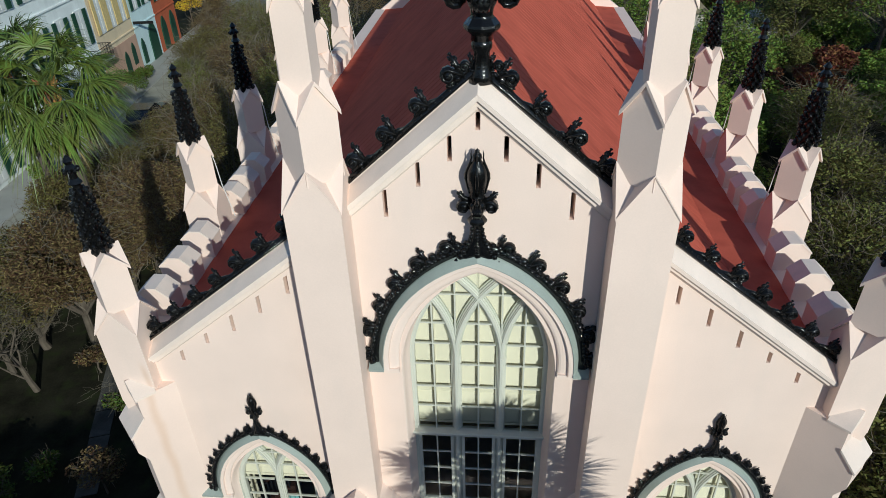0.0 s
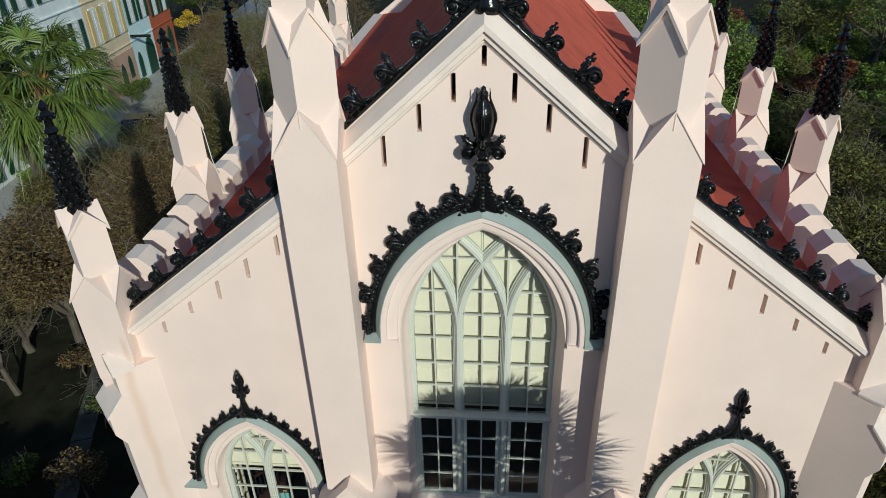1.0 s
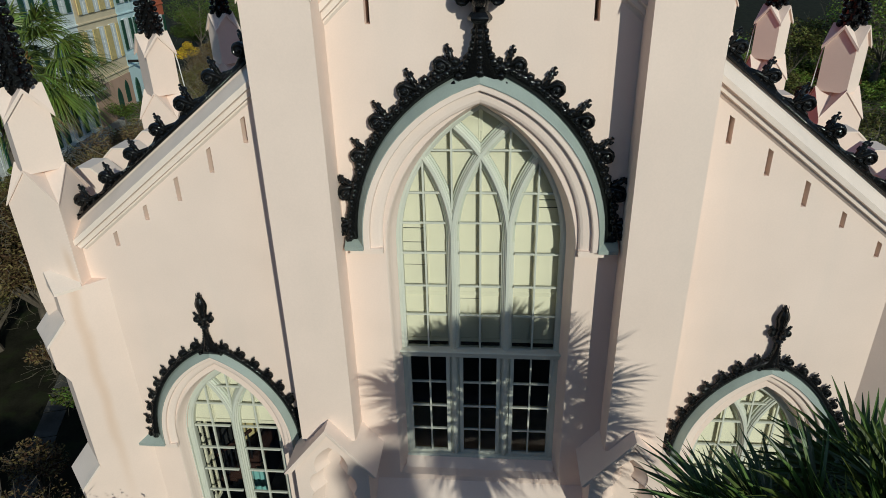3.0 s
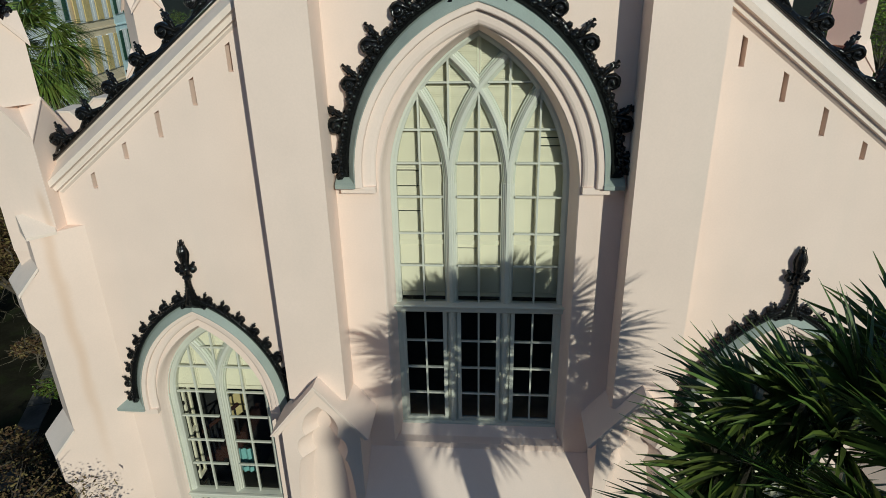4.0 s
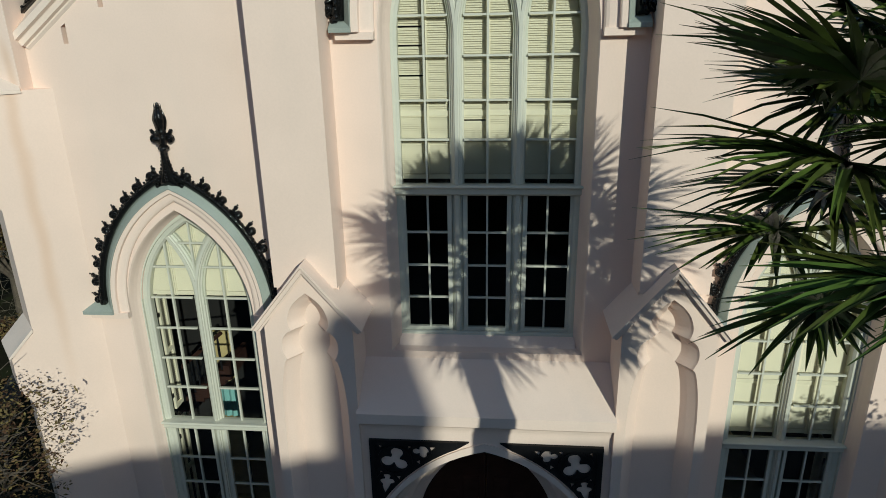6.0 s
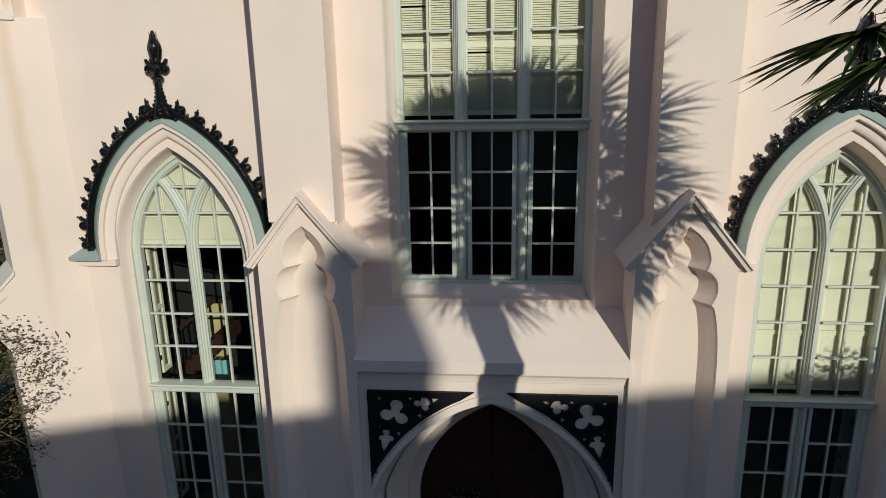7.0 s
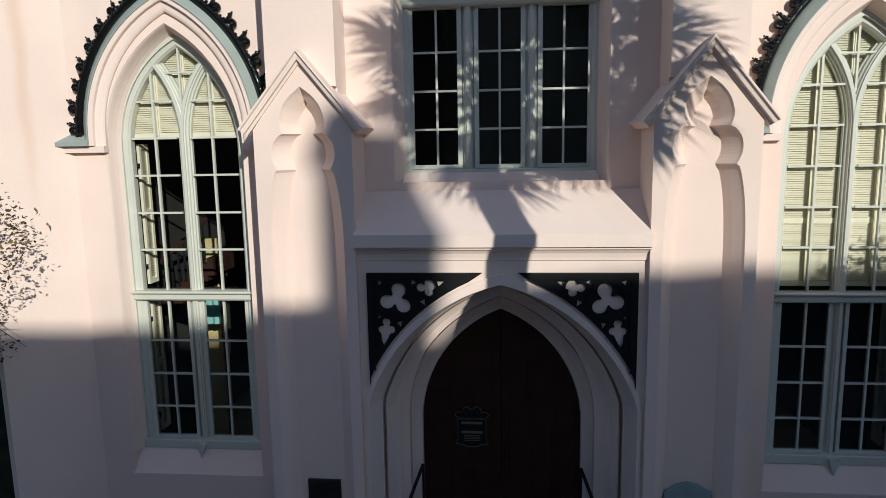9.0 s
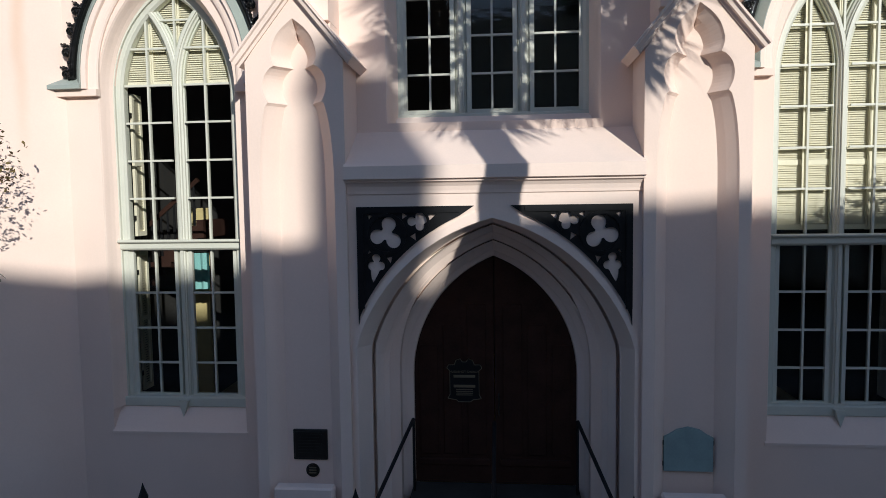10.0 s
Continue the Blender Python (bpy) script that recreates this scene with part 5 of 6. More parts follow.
def palm(x, y, top, trunk_r, leaf_len, leaves, blades, label, seed, width=0.045, droop=0.5, foot=0.0, dry=4, blade=PALMLEAF, stalk=0.52, fan=165, lean=0.0, reach=(), low=-60, keep=-2.0, high=74, spread=0.88, east=2.0):
    rnd = random.Random(seed)
    th = thing("palm_tree", label, "palm tree")
    b = bmesh.new()
    n = 26
    pts = [(x + lean * (1 - (i / n) ** 6), y, foot + (top - foot) * i / n) for i in range(n + 1)]
    tube(b, pts, [trunk_r * (1.15 - 0.2 * i / n + (0.05 if i % 2 else 0)) for i in range(n + 1)], 10)
    part("trunk", b, BARK, th)
    b = bmesh.new()
    for k in range(22):                                 # old leaf bases under the crown
        a = k * 2.4
        z = top - 0.75 + 0.035 * k
        p = Vector((pts[-1][0] + math.cos(a) * trunk_r * 0.9, y + math.sin(a) * trunk_r * 0.9, z))
        tube(b, [p, p + Vector((math.cos(a) * 0.20, math.sin(a) * 0.20, 0.34))], [0.07, 0.025], 5)
    part("leaf_sheath", b, SHEATH, th)
    base = Vector((pts[-1][0], y, top))
    for k in range(leaves):
        a = k * 2.39996 + rnd.uniform(-0.2, 0.2)
        el = radians(high - (high - low) * (k / leaves) ** spread)
        if math.cos(a) < keep and el < -0.22 or math.cos(a) > east and -0.1 < el < 0.8 and k % 2:
            continue
        d = Vector((math.cos(a) * math.cos(el), math.sin(a) * math.cos(el), math.sin(el)))
        b = bmesh.new()
        fan_leaf(b, base + d * 0.08, d, leaf_len * rnd.uniform(0.85, 1.1), blades, droop * (1.0 if el > 0 else 0.8), fan, width, rnd, stalk)
        part("leaf", b, blade, th)
    for ax, ay, az, ln in reach:
        b = bmesh.new()
        d = Vector((ax, ay, az))
        fan_leaf(b, base + d.normalized() * 0.08, d, ln, blades, 0.12, 280, width, rnd, 0.74)
        part("leaf", b, blade, th)
    for k in range(dry):
        a = k * 1.7 + 0.4
        d = Vector((math.cos(a) * 0.45, math.sin(a) * 0.45, -0.9))
        b = bmesh.new()
        fan_leaf(b, base - Vector((0, 0, 0.15)) + d * 0.1, d, leaf_len * 0.8, max(8, blades // 2), 0.2, 90, width, rnd)
        part("dry_leaf", b, PALMDRY, th, "dry brown hanging leaf")
    return th


def crown_mesh(blobs, count, size, rnd, flat=0.5, slim=0.45):
    """Many small leaves scattered through the shells of several clumps."""
    verts, faces = [], []
    wsum = sum(r ** 2 for *_, r in blobs)
    for cx, cy, cz, r in blobs:
        for _ in range(int(count * r * r / wsum)):
            v = Vector((rnd.gauss(0, 1), rnd.gauss(0, 1), rnd.gauss(0, 1))).normalized()
            rad = r * (1 - 0.55 * rnd.random() ** 2.0)
            wob = 1 + 0.35 * noise.noise(v * 2.2 + Vector((cx, cy, cz)))
            p = Vector((cx, cy, cz)) + Vector((v.x, v.y, v.z * 0.8)) * rad * wob
            u = Vector((rnd.gauss(0, 1), rnd.gauss(0, 1), rnd.gauss(0, flat))).normalized()
            w = u.cross(Vector((rnd.gauss(0, 1), rnd.gauss(0, 1), rnd.gauss(0, 1)))).normalized()
            s = size * rnd.uniform(0.6, 1.4)
            i = len(verts)
            verts += [p - u * s, p + w * s * slim, p + u * s, p - w * s * slim]
            faces.append((i, i + 1, i + 2, i + 3))
    me = bpy.data.meshes.new("crown")
    me.from_pydata([tuple(v) for v in verts], [], faces)
    return me


def tree(x, y, h, r, material, label, seed, leaves=5000, size=0.10, trunk=0.14, twigs=0, name="tree", twig_mat=None, clumps=9, slim=0.45):
    rnd = random.Random(seed)
    th = thing(name, label, "tree" if name == "tree" else "shrub")
    b = bmesh.new()
    fork = Vector((x, y, h * 0.38))
    tube(b, [(x, y, -0.05), (x + rnd.uniform(-0.1, 0.1), y, h * 0.2), fork], [trunk * 1.2, trunk, trunk * 0.85], 8)
    part("trunk", b, BARK, th)
    blobs = []
    b = bmesh.new()
    for k in range(clumps):
        a = k * 2.4 + rnd.uniform(-0.4, 0.4)
        q = r * 0.66 * math.sqrt((k + 0.5) / clumps)
        c = Vector((x + math.cos(a) * q, y + math.sin(a) * q, h * rnd.uniform(0.52, 0.86)))
        blobs.append((c.x, c.y, c.z, r * rnd.uniform(0.26, 0.44)))
        mid = fork.lerp(c, 0.5) + Vector((rnd.uniform(-0.2, 0.2), rnd.uniform(-0.2, 0.2), 0.15))
        tube(b, [fork, mid, c], [trunk * 0.6, trunk * 0.4, trunk * 0.12], 6)
        for _ in range(twigs):
            d = Vector((rnd.gauss(0, 1), rnd.gauss(0, 1), rnd.gauss(0.4, 0.8))).normalized()
            ln = r * rnd.uniform(0.3, 0.62)
            s0 = mid.lerp(c, rnd.random())
            m1 = s0 + d * ln * 0.5 + Vector((rnd.uniform(-0.1, 0.1), rnd.uniform(-0.1, 0.1), 0.05))
            tube(b, [s0, m1, s0 + d * ln + Vector((0, 0, rnd.uniform(-0.15, 0.15)))], [0.014, 0.009, 0.003], 3, False)
    tagged(part("branch_frame", b, twig_mat or BARK, th), kind="stuff")
    if leaves:
        me = crown_mesh(blobs, leaves, size, rnd, 0.5, slim)
        me.materials.append(material)
        o = new("crown", me)
        o.parent = th
    return th


def dome_tree(x, y, h, r, label, seed, leaves=9000, twigs=130, material=None, size=0.062, slim=0.16):
    """A half-bare winter tree: a dense domed crown of fine brown leaves and curling grey twigs."""
    rnd = random.Random(seed)
    th = thing("tree", label, "tree")
    b = bmesh.new()
    fork = Vector((x, y, h - 2.1 * r))
    if fork.z < 0.6:
        fork.z = 0.6
    tube(b, [(x, y, -0.05), (x + rnd.uniform(-0.1, 0.1), y, fork.z * 0.5), fork], [0.17, 0.14, 0.12], 8)
    part("trunk", b, BARK, th)
    c0 = Vector((x, y, h - r))
    blobs = [(c0.x, c0.y, c0.z, r * 0.86)]
    b = bmesh.new()
    for k in range(9):
        a = k * 2.4 + rnd.uniform(-0.4, 0.4)
        el = radians(rnd.uniform(-25, 75))
        c = c0 + Vector((math.cos(a) * math.cos(el), math.sin(a) * math.cos(el), math.sin(el))) * r * rnd.uniform(0.55, 0.72)
        blobs.append((c.x, c.y, c.z, r * rnd.uniform(0.28, 0.40)))
        tube(b, [fork, fork.lerp(c, 0.5) + Vector((rnd.uniform(-0.2, 0.2), rnd.uniform(-0.2, 0.2), -0.1)), c], [0.08, 0.05, 0.02], 6)
    tagged(part("branch_frame", b, BARK, th), kind="stuff")
    b = bmesh.new()
    for _ in range(twigs):
        d = Vector((rnd.gauss(0, 1), rnd.gauss(0, 1), rnd.gauss(0.35, 0.8))).normalized()
        p = c0 + d * r * rnd.uniform(0.45, 0.8)
        row = [p]
        for j in range(4):
            d = (d + Vector((rnd.gauss(0, 0.45), rnd.gauss(0, 0.45), rnd.gauss(0, 0.4)))).normalized()
            row.append(row[-1] + d * r * 0.13)
        tube(b, row, [0.015, 0.012, 0.009, 0.006, 0.003], 3, False)
    tagged(part("twig_mass", b, TWIG, th), kind="stuff")
    me = crown_mesh(blobs, leaves, size, rnd, 0.5, slim)
    me.materials.append(material or BROWN)
    o = new("crown", me)
    o.parent = th
    return th


# the palm before the church, whose shadow lies on the front, and one by the street
palm(2.58, -4.72, 8.24, 0.20, 1.52, 72, 42, "tall green fan palm standing before the church front", 3, 0.042, 0.22, dry=0, stalk=0.64, fan=215, lean=-0.44, reach=((-1.15, -0.30, 0.52, 1.78), (-0.95, 0.15, 0.42, 1.62), (-0.62, 0.32, 0.80, 1.50), (-0.25, -0.1, 1.0, 1.45), (0.1, 0.5, 0.95, 1.5), (-0.8, -0.5, 0.95, 1.45), (0.55, 0.35, 0.9, 1.65), (0.25, -0.5, 0.9, 1.6), (-0.9, 0.45, 0.75, 1.6), (-1.0, 0.2, -0.12, 1.55), (-0.8, -0.4, -0.05, 1.5), (-0.75, 0.1, -0.34, 1.38), (-0.45, 0.5, -0.42, 1.35), (0.75, -0.2, -0.6, 1.6), (0.9, 0.25, -0.35, 1.6)), low=-54, keep=-0.05, high=86, spread=1.0, east=0.6)
palm(-15.4, 13.2, 9.0, 0.20, 2.7, 34, 54, "bright yellow-green fan palm beside the street", 5, 0.056, 0.62, dry=5, blade=PALMYELLOW, stalk=0.56, fan=205, low=-58, high=56)
palm(-18.5, 15.6, 9.0, 0.19, 2.3, 30, 50, "dense green fan palm with a bare trunk beside the street", 6, 0.052, 0.62, dry=3, blade=PALMGREEN, stalk=0.56, fan=200, low=-42, high=60)

# ---------------------------------------------------------------- yard trees, far sides
UMBER = mat("olive_brown_leaves", (0.105, 0.088, 0.030), 0.75, 0.3, 2, 0.0, 20, island=0.55, spec=0.15)
DOMES = [(-10.2, 9.6, 8.0, 2.1), (-14.2, 9.4, 6.2, 2.0), (-9.9, 14.8, 8.4, 2.8), (-16.6, 9.8, 5.4, 2.3), (-13.0, 19.4, 7.4, 3.0), (-14.6, 13.0, 5.6, 2.3), (-9.4, 21.0, 8.4, 2.8), (-18.0, 15.5, 4.8, 2.0), (-16.0, 20.5, 5.4, 2.2), (-12.5, 27.0, 7.4, 3.0), (-17.0, 29.0, 4.4, 2.0), (-9.5, 31.0, 8.2, 3.2), (-14.8, 36.0, 7.0, 3.0), (-19.6, 37.5, 3.4, 1.7), (-19.4, 46.0, 6.0, 2.8), (-12.0, 44.0, 8.0, 3.4), (-22.4, 50.0, 5.0, 2.4), (-19.5, 57.0, 7.0, 3.4), (-18.4, 5.4, 4.4, 1.9), (-12.4, 14.4, 5.6, 1.9), (-17.8, 26.6, 4.0, 1.8), (-18.8, 31.6, 4.2, 2.0), (-15.4, 24.2, 6.0, 2.6), (-20.8, 39.0, 3.4, 1.6), (-15.4, 30.5, 6.6, 2.8), (-17.6, 35.6, 5.2, 2.4), (-17.4, 41.0, 6.4, 2.8), (-21.4, 43.0, 3.8, 1.8), (-17.4, 18.0, 5.0, 2.2), (-14.6, 15.0, 5.6, 2.2), (-18.0, 4.6, 4.2, 2.1), (-20.6, 8.4, 3.8, 2.0), (-22.6, 38.6, 4.2, 1.9), (-23.6, 43.0, 4.0, 1.9), (-24.8, 47.4, 4.2, 2.0), (-25.6, 52.0, 4.4, 2.2), (-21.2, 35.2, 4.0, 1.7), (-27.0, 57.0, 4.6, 2.3), (-16.6, 1.6, 3.6, 1.9), (-21.4, 3.4, 3.8, 2.2)]
for i, (x, y, h, r) in enumerate(DOMES):
    dome_tree(x, y, h, r, "brown half-bare winter tree with a domed crown in the churchyard", 40 + i, 22000 if y < 25 else 11000, material=(BROWN, UMBER, OLIVE if y > 20 else BROWN)[i * 7 % 5 % 3], slim=(0.16, 0.3)[i % 2])
PALETWIG = mat("pale_grey_bark", (0.14, 0.12, 0.085), 0.9, 0.25, 6, 0.3, 30)


def bare_tree(x, y, h, label, seed):
    """A leafless tree: limbs that fork again and again into fine drooping twigs."""
    rnd = random.Random(seed)
    th = thing("tree", label, "tree")
    parts = {"trunk": bmesh.new(), "branch_frame": bmesh.new(), "twig_mass": bmesh.new()}

    def grow(p, d, ln, r, level):
        row, rad = [p], [r]
        for k in range(3):
            d = (d + Vector((rnd.gauss(0, 0.16), rnd.gauss(0, 0.16), rnd.gauss(0.02, 0.10)))).normalized()
            row.append(row[-1] + d * ln / 3)
            rad.append(r * (1 - 0.16 * (k + 1)))
        tube(parts["trunk" if level == 0 else "branch_frame" if level < 3 else "twig_mass"], row, rad, 7 if level < 2 else 4 if level < 4 else 3, level == 0)
        if level < 5:
            for k in range(3 if level else 5):
                s0 = row[-1] if k < 2 else row[2 - k % 2]
                side = Vector((rnd.gauss(0, 1), rnd.gauss(0, 1), rnd.gauss(0.15, 0.5))).normalized()
                grow(s0, (d * 0.75 + side * 0.75).normalized(), ln * rnd.uniform(0.60, 0.82), max(0.004, rad[-1] * 0.66), level + 1)
    grow(Vector((x, y, -0.05)), Vector((0, 0, 1)), h * 0.34, 0.11, 0)
    for nm, b in parts.items():
        o = part(nm, b, PALETWIG if nm == "twig_mass" else BARK, th)
        if nm != "trunk":
            tagged(o, kind="stuff")
    return th


for i, (x, y, h) in enumerate([(-15.6, 7.6, 5.2), (-17.0, 8.4, 5.0), (-9.6, 6.0, 5.0), (-17.6, 7.6, 5.0)]):
    bare_tree(x, y, h, "leafless pale-barked tree with fine twigs in the churchyard", 300 + i)
for i, (x, y, h) in enumerate([(12.8, 13.0, 6.6), (16.0, 18.8, 7.6), (10.8, 10.0, 5.6), (14.4, 23.0, 7.6)]):
    bare_tree(x, y, h, "leafless pale-barked tree among the garden greenery", 320 + i)
KIND = {"o": (OLIVE, "olive green tree in the churchyard garden"), "t": (BROWN, "bare grey-twigged tree in the churchyard"), "l": (LEAF, "dense green leafy tree in the garden"), "r": (RUST, "rust red autumn tree in the garden")}
LEFT = [(-32.4, 64.0, 5.4, 2.4, "l"), (-29.6, 58.5, 8.6, 3.4, "l"), (-34.6, 67.0, 6.0, 2.4, "l"), (-8.6, -3.6, 2.2, 1.2, "o"), (-24.5, 60.0, 9.0, 4.4, "l"), (-28.0, 66.0, 9.0, 4.6, "l")]
for i, (x, y, h, r, mt) in enumerate(LEFT):
    m, lab = KIND[mt]
    tree(x, y, h, r, m, lab, 140 + i, 9000, 0.065, 0.09, 20, twig_mat=TWIG, clumps=7)
RIGHT = [(9.6, 3.2, 5.4, 2.2, "o"), (12.3, 6.6, 6.4, 2.4, "o"), (9.4, 8.6, 4.6, 1.8, "l"), (14.8, 2.4, 5.4, 2.4, "o"), (11.8, 11.6, 5.8, 2.0, "o"), (15.6, 10.8, 6.8, 2.8, "o"), (9.0, 13.4, 4.4, 1.8, "l"), (8.6, 18.6, 5.0, 2.0, "l"), (13.4, 16.8, 6.0, 2.3, "o"), (17.8, 16.0, 8.0, 3.0, "o"), (10.4, 23.2, 6.0, 2.6, "l"),
         (21.4, 11.4, 7.4, 3.2, "o"), (15.8, 24.4, 6.0, 2.4, "o"), (21.4, 23.0, 8.0, 3.6, "o"), (12.8, 31.0, 7.4, 3.6, "l"), (18.0, 29.4, 6.6, 1.8, "r"), (27.6, 27.0, 6.6, 3.2, "l"), (20.0, 4.4, 6.4, 2.8, "o"), (26.6, 41.0, 10.0, 5.5, "l"), (9.0, 40.0, 8.0, 4.2, "l"), (10.6, -0.4, 4.4, 1.8, "o"), (24.5, 18.0, 8.0, 3.4, "l"), (30.0, 16.0, 7.4, 3.6, "l"), (31.0, 36.0, 7.0, 3.6, "l"), (21.4, 43.0, 7.0, 3.4, "o"), (9.0, 30.0, 6.0, 2.6, "o"), (25.0, 5.0, 7.0, 3.4, "l")]
for i, (x, y, h, r, mt) in enumerate(RIGHT):
    m, lab = KIND[mt]
    if mt == "l" and y > 15:
        m = FRESH
    if mt in "or" and y < 28:
        dome_tree(x, y, h, r, lab, 90 + i, 9500, 170, m, 0.066, 0.45)
    else:
        tree(x, y, h, r, m, lab, 90 + i, 9500, 0.085, 0.13, 34, twig_mat=PALETWIG, clumps=12, slim=0.5)
# the slender tree whose twigs reach before the aisle wall
tree(-6.6, -1.5, 5.9, 1.8, BROWN, "slender small-leaved tree beside the church corner", 7, 9000, 0.026, 0.06, 44, clumps=10)
for i, (x, y, h, r) in enumerate([(-12.9, 4.0, 1.0, 0.7), (-10.9, 3.7, 1.6, 0.9), (-13.8, 3.0, 1.2, 0.9), (-13.8, 8.6, 1.2, 0.8), (-11.6, 6.6, 1.2, 0.7)]):
    tree(x, y, h, r, BROWN if i % 2 else LEAF, "low straggling shrub in the shaded churchyard", 400 + i, 1500, 0.05, 0.03, 14, name="shrub", clumps=7)
rnd = random.Random(77)
for i in range(26):
    x, y = 7.6 + 11 * rnd.random(), 4.5 + 26 * rnd.random()
    mm = (LEAF, OLIVE, LEAF, UMBER, RUST)[i % 5]
    lab = ("dense green shrub in the garden", "olive green shrub in the garden", "dense green shrub in the garden", "brown half-bare shrub in the garden", "rust red shrub in the garden")[i % 5]
    tree(x, y, rnd.uniform(1.6, 3.4), rnd.uniform(1.0, 1.9), mm, lab, 500 + i, 3000, 0.075, 0.05, 12, name="shrub", twig_mat=PALETWIG, clumps=8)
for i in range(84):
    x, y = 12 + 25 * rnd.random(), 26 + 38 * rnd.random()
    mm = (FRESH, LEAF, OLIVE, FRESH, RUST if i % 2 else LEAF)[i % 5]
    lab = ("dense green shrub in the garden", "leafy green shrub in the garden", "olive green shrub in the garden", "leafy green shrub in the garden", "autumn-tinted shrub in the garden")[i % 5]
    tree(x, y, rnd.uniform(1.8, 4.0), rnd.uniform(1.5, 2.7), mm, lab, 600 + i, 5000, 0.085, 0.06, 10, name="shrub", twig_mat=PALETWIG, clumps=8)
# an unseen small tree added so its leaf shadow dapples the aisle window
tree(6.15, -3.1, 6.3, 1.15, BROWN, "unseen small-leaved tree added to dapple the aisle window", 9, 1500, 0.045, 0.05, 10, clumps=8)
# clipped shrubs and pale flowering bushes in the garden
for i, (x, y, h, r, m, lab) in enumerate([(8.3, 13.2, 2.2, 1.0, "w", "white flowering shrub in the garden"), (12.0, 18.6, 2.6, 1.2, "w", "white flowering shrub in the garden"), (22.0, 50.0, 3.6, 2.0, "w", "white flowering shrub in the garden"), (19.0, 44.0, 3.6, 1.6, "w", "white flowering shrub in the garden"), (16.9, 33.4, 3.4, 1.5, "r", "rust red shrub in the garden"), (-25.0, 23.0, 1.5, 0.9, "g", "bright green shrub beside the street"), (-26.4, 25.4, 1.4, 0.8, "g", "bright green shrub beside the street"), (-27.4, 38.4, 1.6, 1.3, "d", "dense dark green shrub against the house"), (-27.9, 41.2, 1.2, 0.9, "d", "dense dark green shrub against the house"), (-31.6, 59.0, 3.4, 1.5, "y", "yellow autumn shrub beside the street")]):
    mm = {"w": mat("white_blossom", (0.62, 0.60, 0.55), 0.7, 0.2, 3, 0.0, 20, island=0.3), "g": FRESH, "r": RUST, "d": LEAF, "y": mat("yellow_leaves", (0.55, 0.36, 0.02), 0.6, 0.2, 3, 0.0, 20, island=0.4)}[m]
    tree(x, y, h, r, mm, lab, 200 + i, 2500, 0.06, 0.05, 6, name="shrub", clumps=6)


# a leaning mossy trunk and a pale outbuilding at the back of the garden
th = thing("leaning_trunk", "leaning moss-green tree trunk in the garden", "tree")
b = bmesh.new()
tube(b, [(28.4, 53.4, -0.1), (27.2, 50.4, 1.4), (25.6, 46.6, 3.4), (23.7, 41.5, 6.0), (22.6, 38.4, 7.8)], [0.62, 0.54, 0.46, 0.40, 0.34], 10)
part("trunk", b, mat("mossy_bark", (0.17, 0.21, 0.07), 0.9, 0.35, 2.0, 0.6, 18, spec=0.1), th)
b = bmesh.new()
tube(b, [(25.6, 46.6, 3.4), (26.6, 45.6, 4.6), (27.4, 45.2, 6.0)], [0.24, 0.18, 0.08], 7)
part("limb", b, BARK, th)
th = thing("outbuilding", "pale rendered outbuilding with a brown roof behind the garden", "outbuilding")
b = bmesh.new()
box(b, 12.0, 16.4, 48.2, 52.5, 0.0, 3.2)
part("wall", b, mat("pale_garden_render", (0.62, 0.56, 0.46), 0.9, 0.1, 1.0, 0.1, 25, stain=(0.40, 0.36, 0.28), stain_amt=0.3), th)
b = bmesh.new()
prism(b, [(11.7, 3.205), (16.7, 3.205), (16.7, 3.35), (14.2, 5.6), (11.7, 3.35)], 47.9, 52.8)
part("roof", b, mat("brown_board_roof", (0.20, 0.17, 0.11), 0.85, 0.2, 2.0, 0.3, 20), th)


# ---------------------------------------------------------------- across the street: unseen building placed to shade the foot of the front
# Shears the unseen building to keep its shadow on the front in place.
def lean_to_sun(b):
    for v in b.verts:
        v.co.x += 0.19 * v.co.y
        if v.co.z > 1:
            v.co.z += 0.035 * v.co.y


OCC = mat("cream_render", (0.62, 0.56, 0.46), 0.9, 0.1, 1.0, 0.1, 30)
b = bmesh.new()
# Roof notch and chimney are shaped to throw the wanted lit patch and shadow.
prism(b, [(0, 0), (60, 0), (60, 15.55), (20.45, 15.55), (20.45, 15.05), (19.3, 15.05), (19.3, 15.55), (0, 15.55)], -14, 0)
bmesh.ops.rotate(b, verts=b.verts, matrix=Matrix.Rotation(radians(13.5), 3, "Z"))
bmesh.ops.translate(b, verts=b.verts, vec=(-2.0, -30.5, 0))
lean_to_sun(b)
sb = thing("street_building", "unseen cream building with a chimney across the street, placed to shade the church front", "building")
part("wall", b, OCC, sb)
b = bmesh.new()
box(b, 16.62, 17.70, -26.9, -26.6, 14, 17.85)
box(b, 16.56, 17.76, -26.96, -26.54, 17.45, 17.65)
lean_to_sun(b)
part("chimney", b, OCC, sb)


# Unseen building added only to block low sky from the window reflections.
sb = thing("street_building", "unseen tall brick block added to darken the window reflections", "building")
b = bmesh.new()
box(b, -48, -2.6, -46, -29, 0, 19)
part("wall", b, mat("brown_brick", (0.20, 0.11, 0.075), 0.9, 0.15, 1.0, 0.2, 25), sb)


# ---------------------------------------------------------------- the row of houses along the side street
HO = Matrix.Translation((-27.14, 23.04, 0)) @ Matrix.Rotation(math.atan2(0.994, -0.111), 4, "Z")   # x runs along the fronts, -y faces the street


def place(b):
    bmesh.ops.transform(b, matrix=HO, verts=b.verts)
    return b


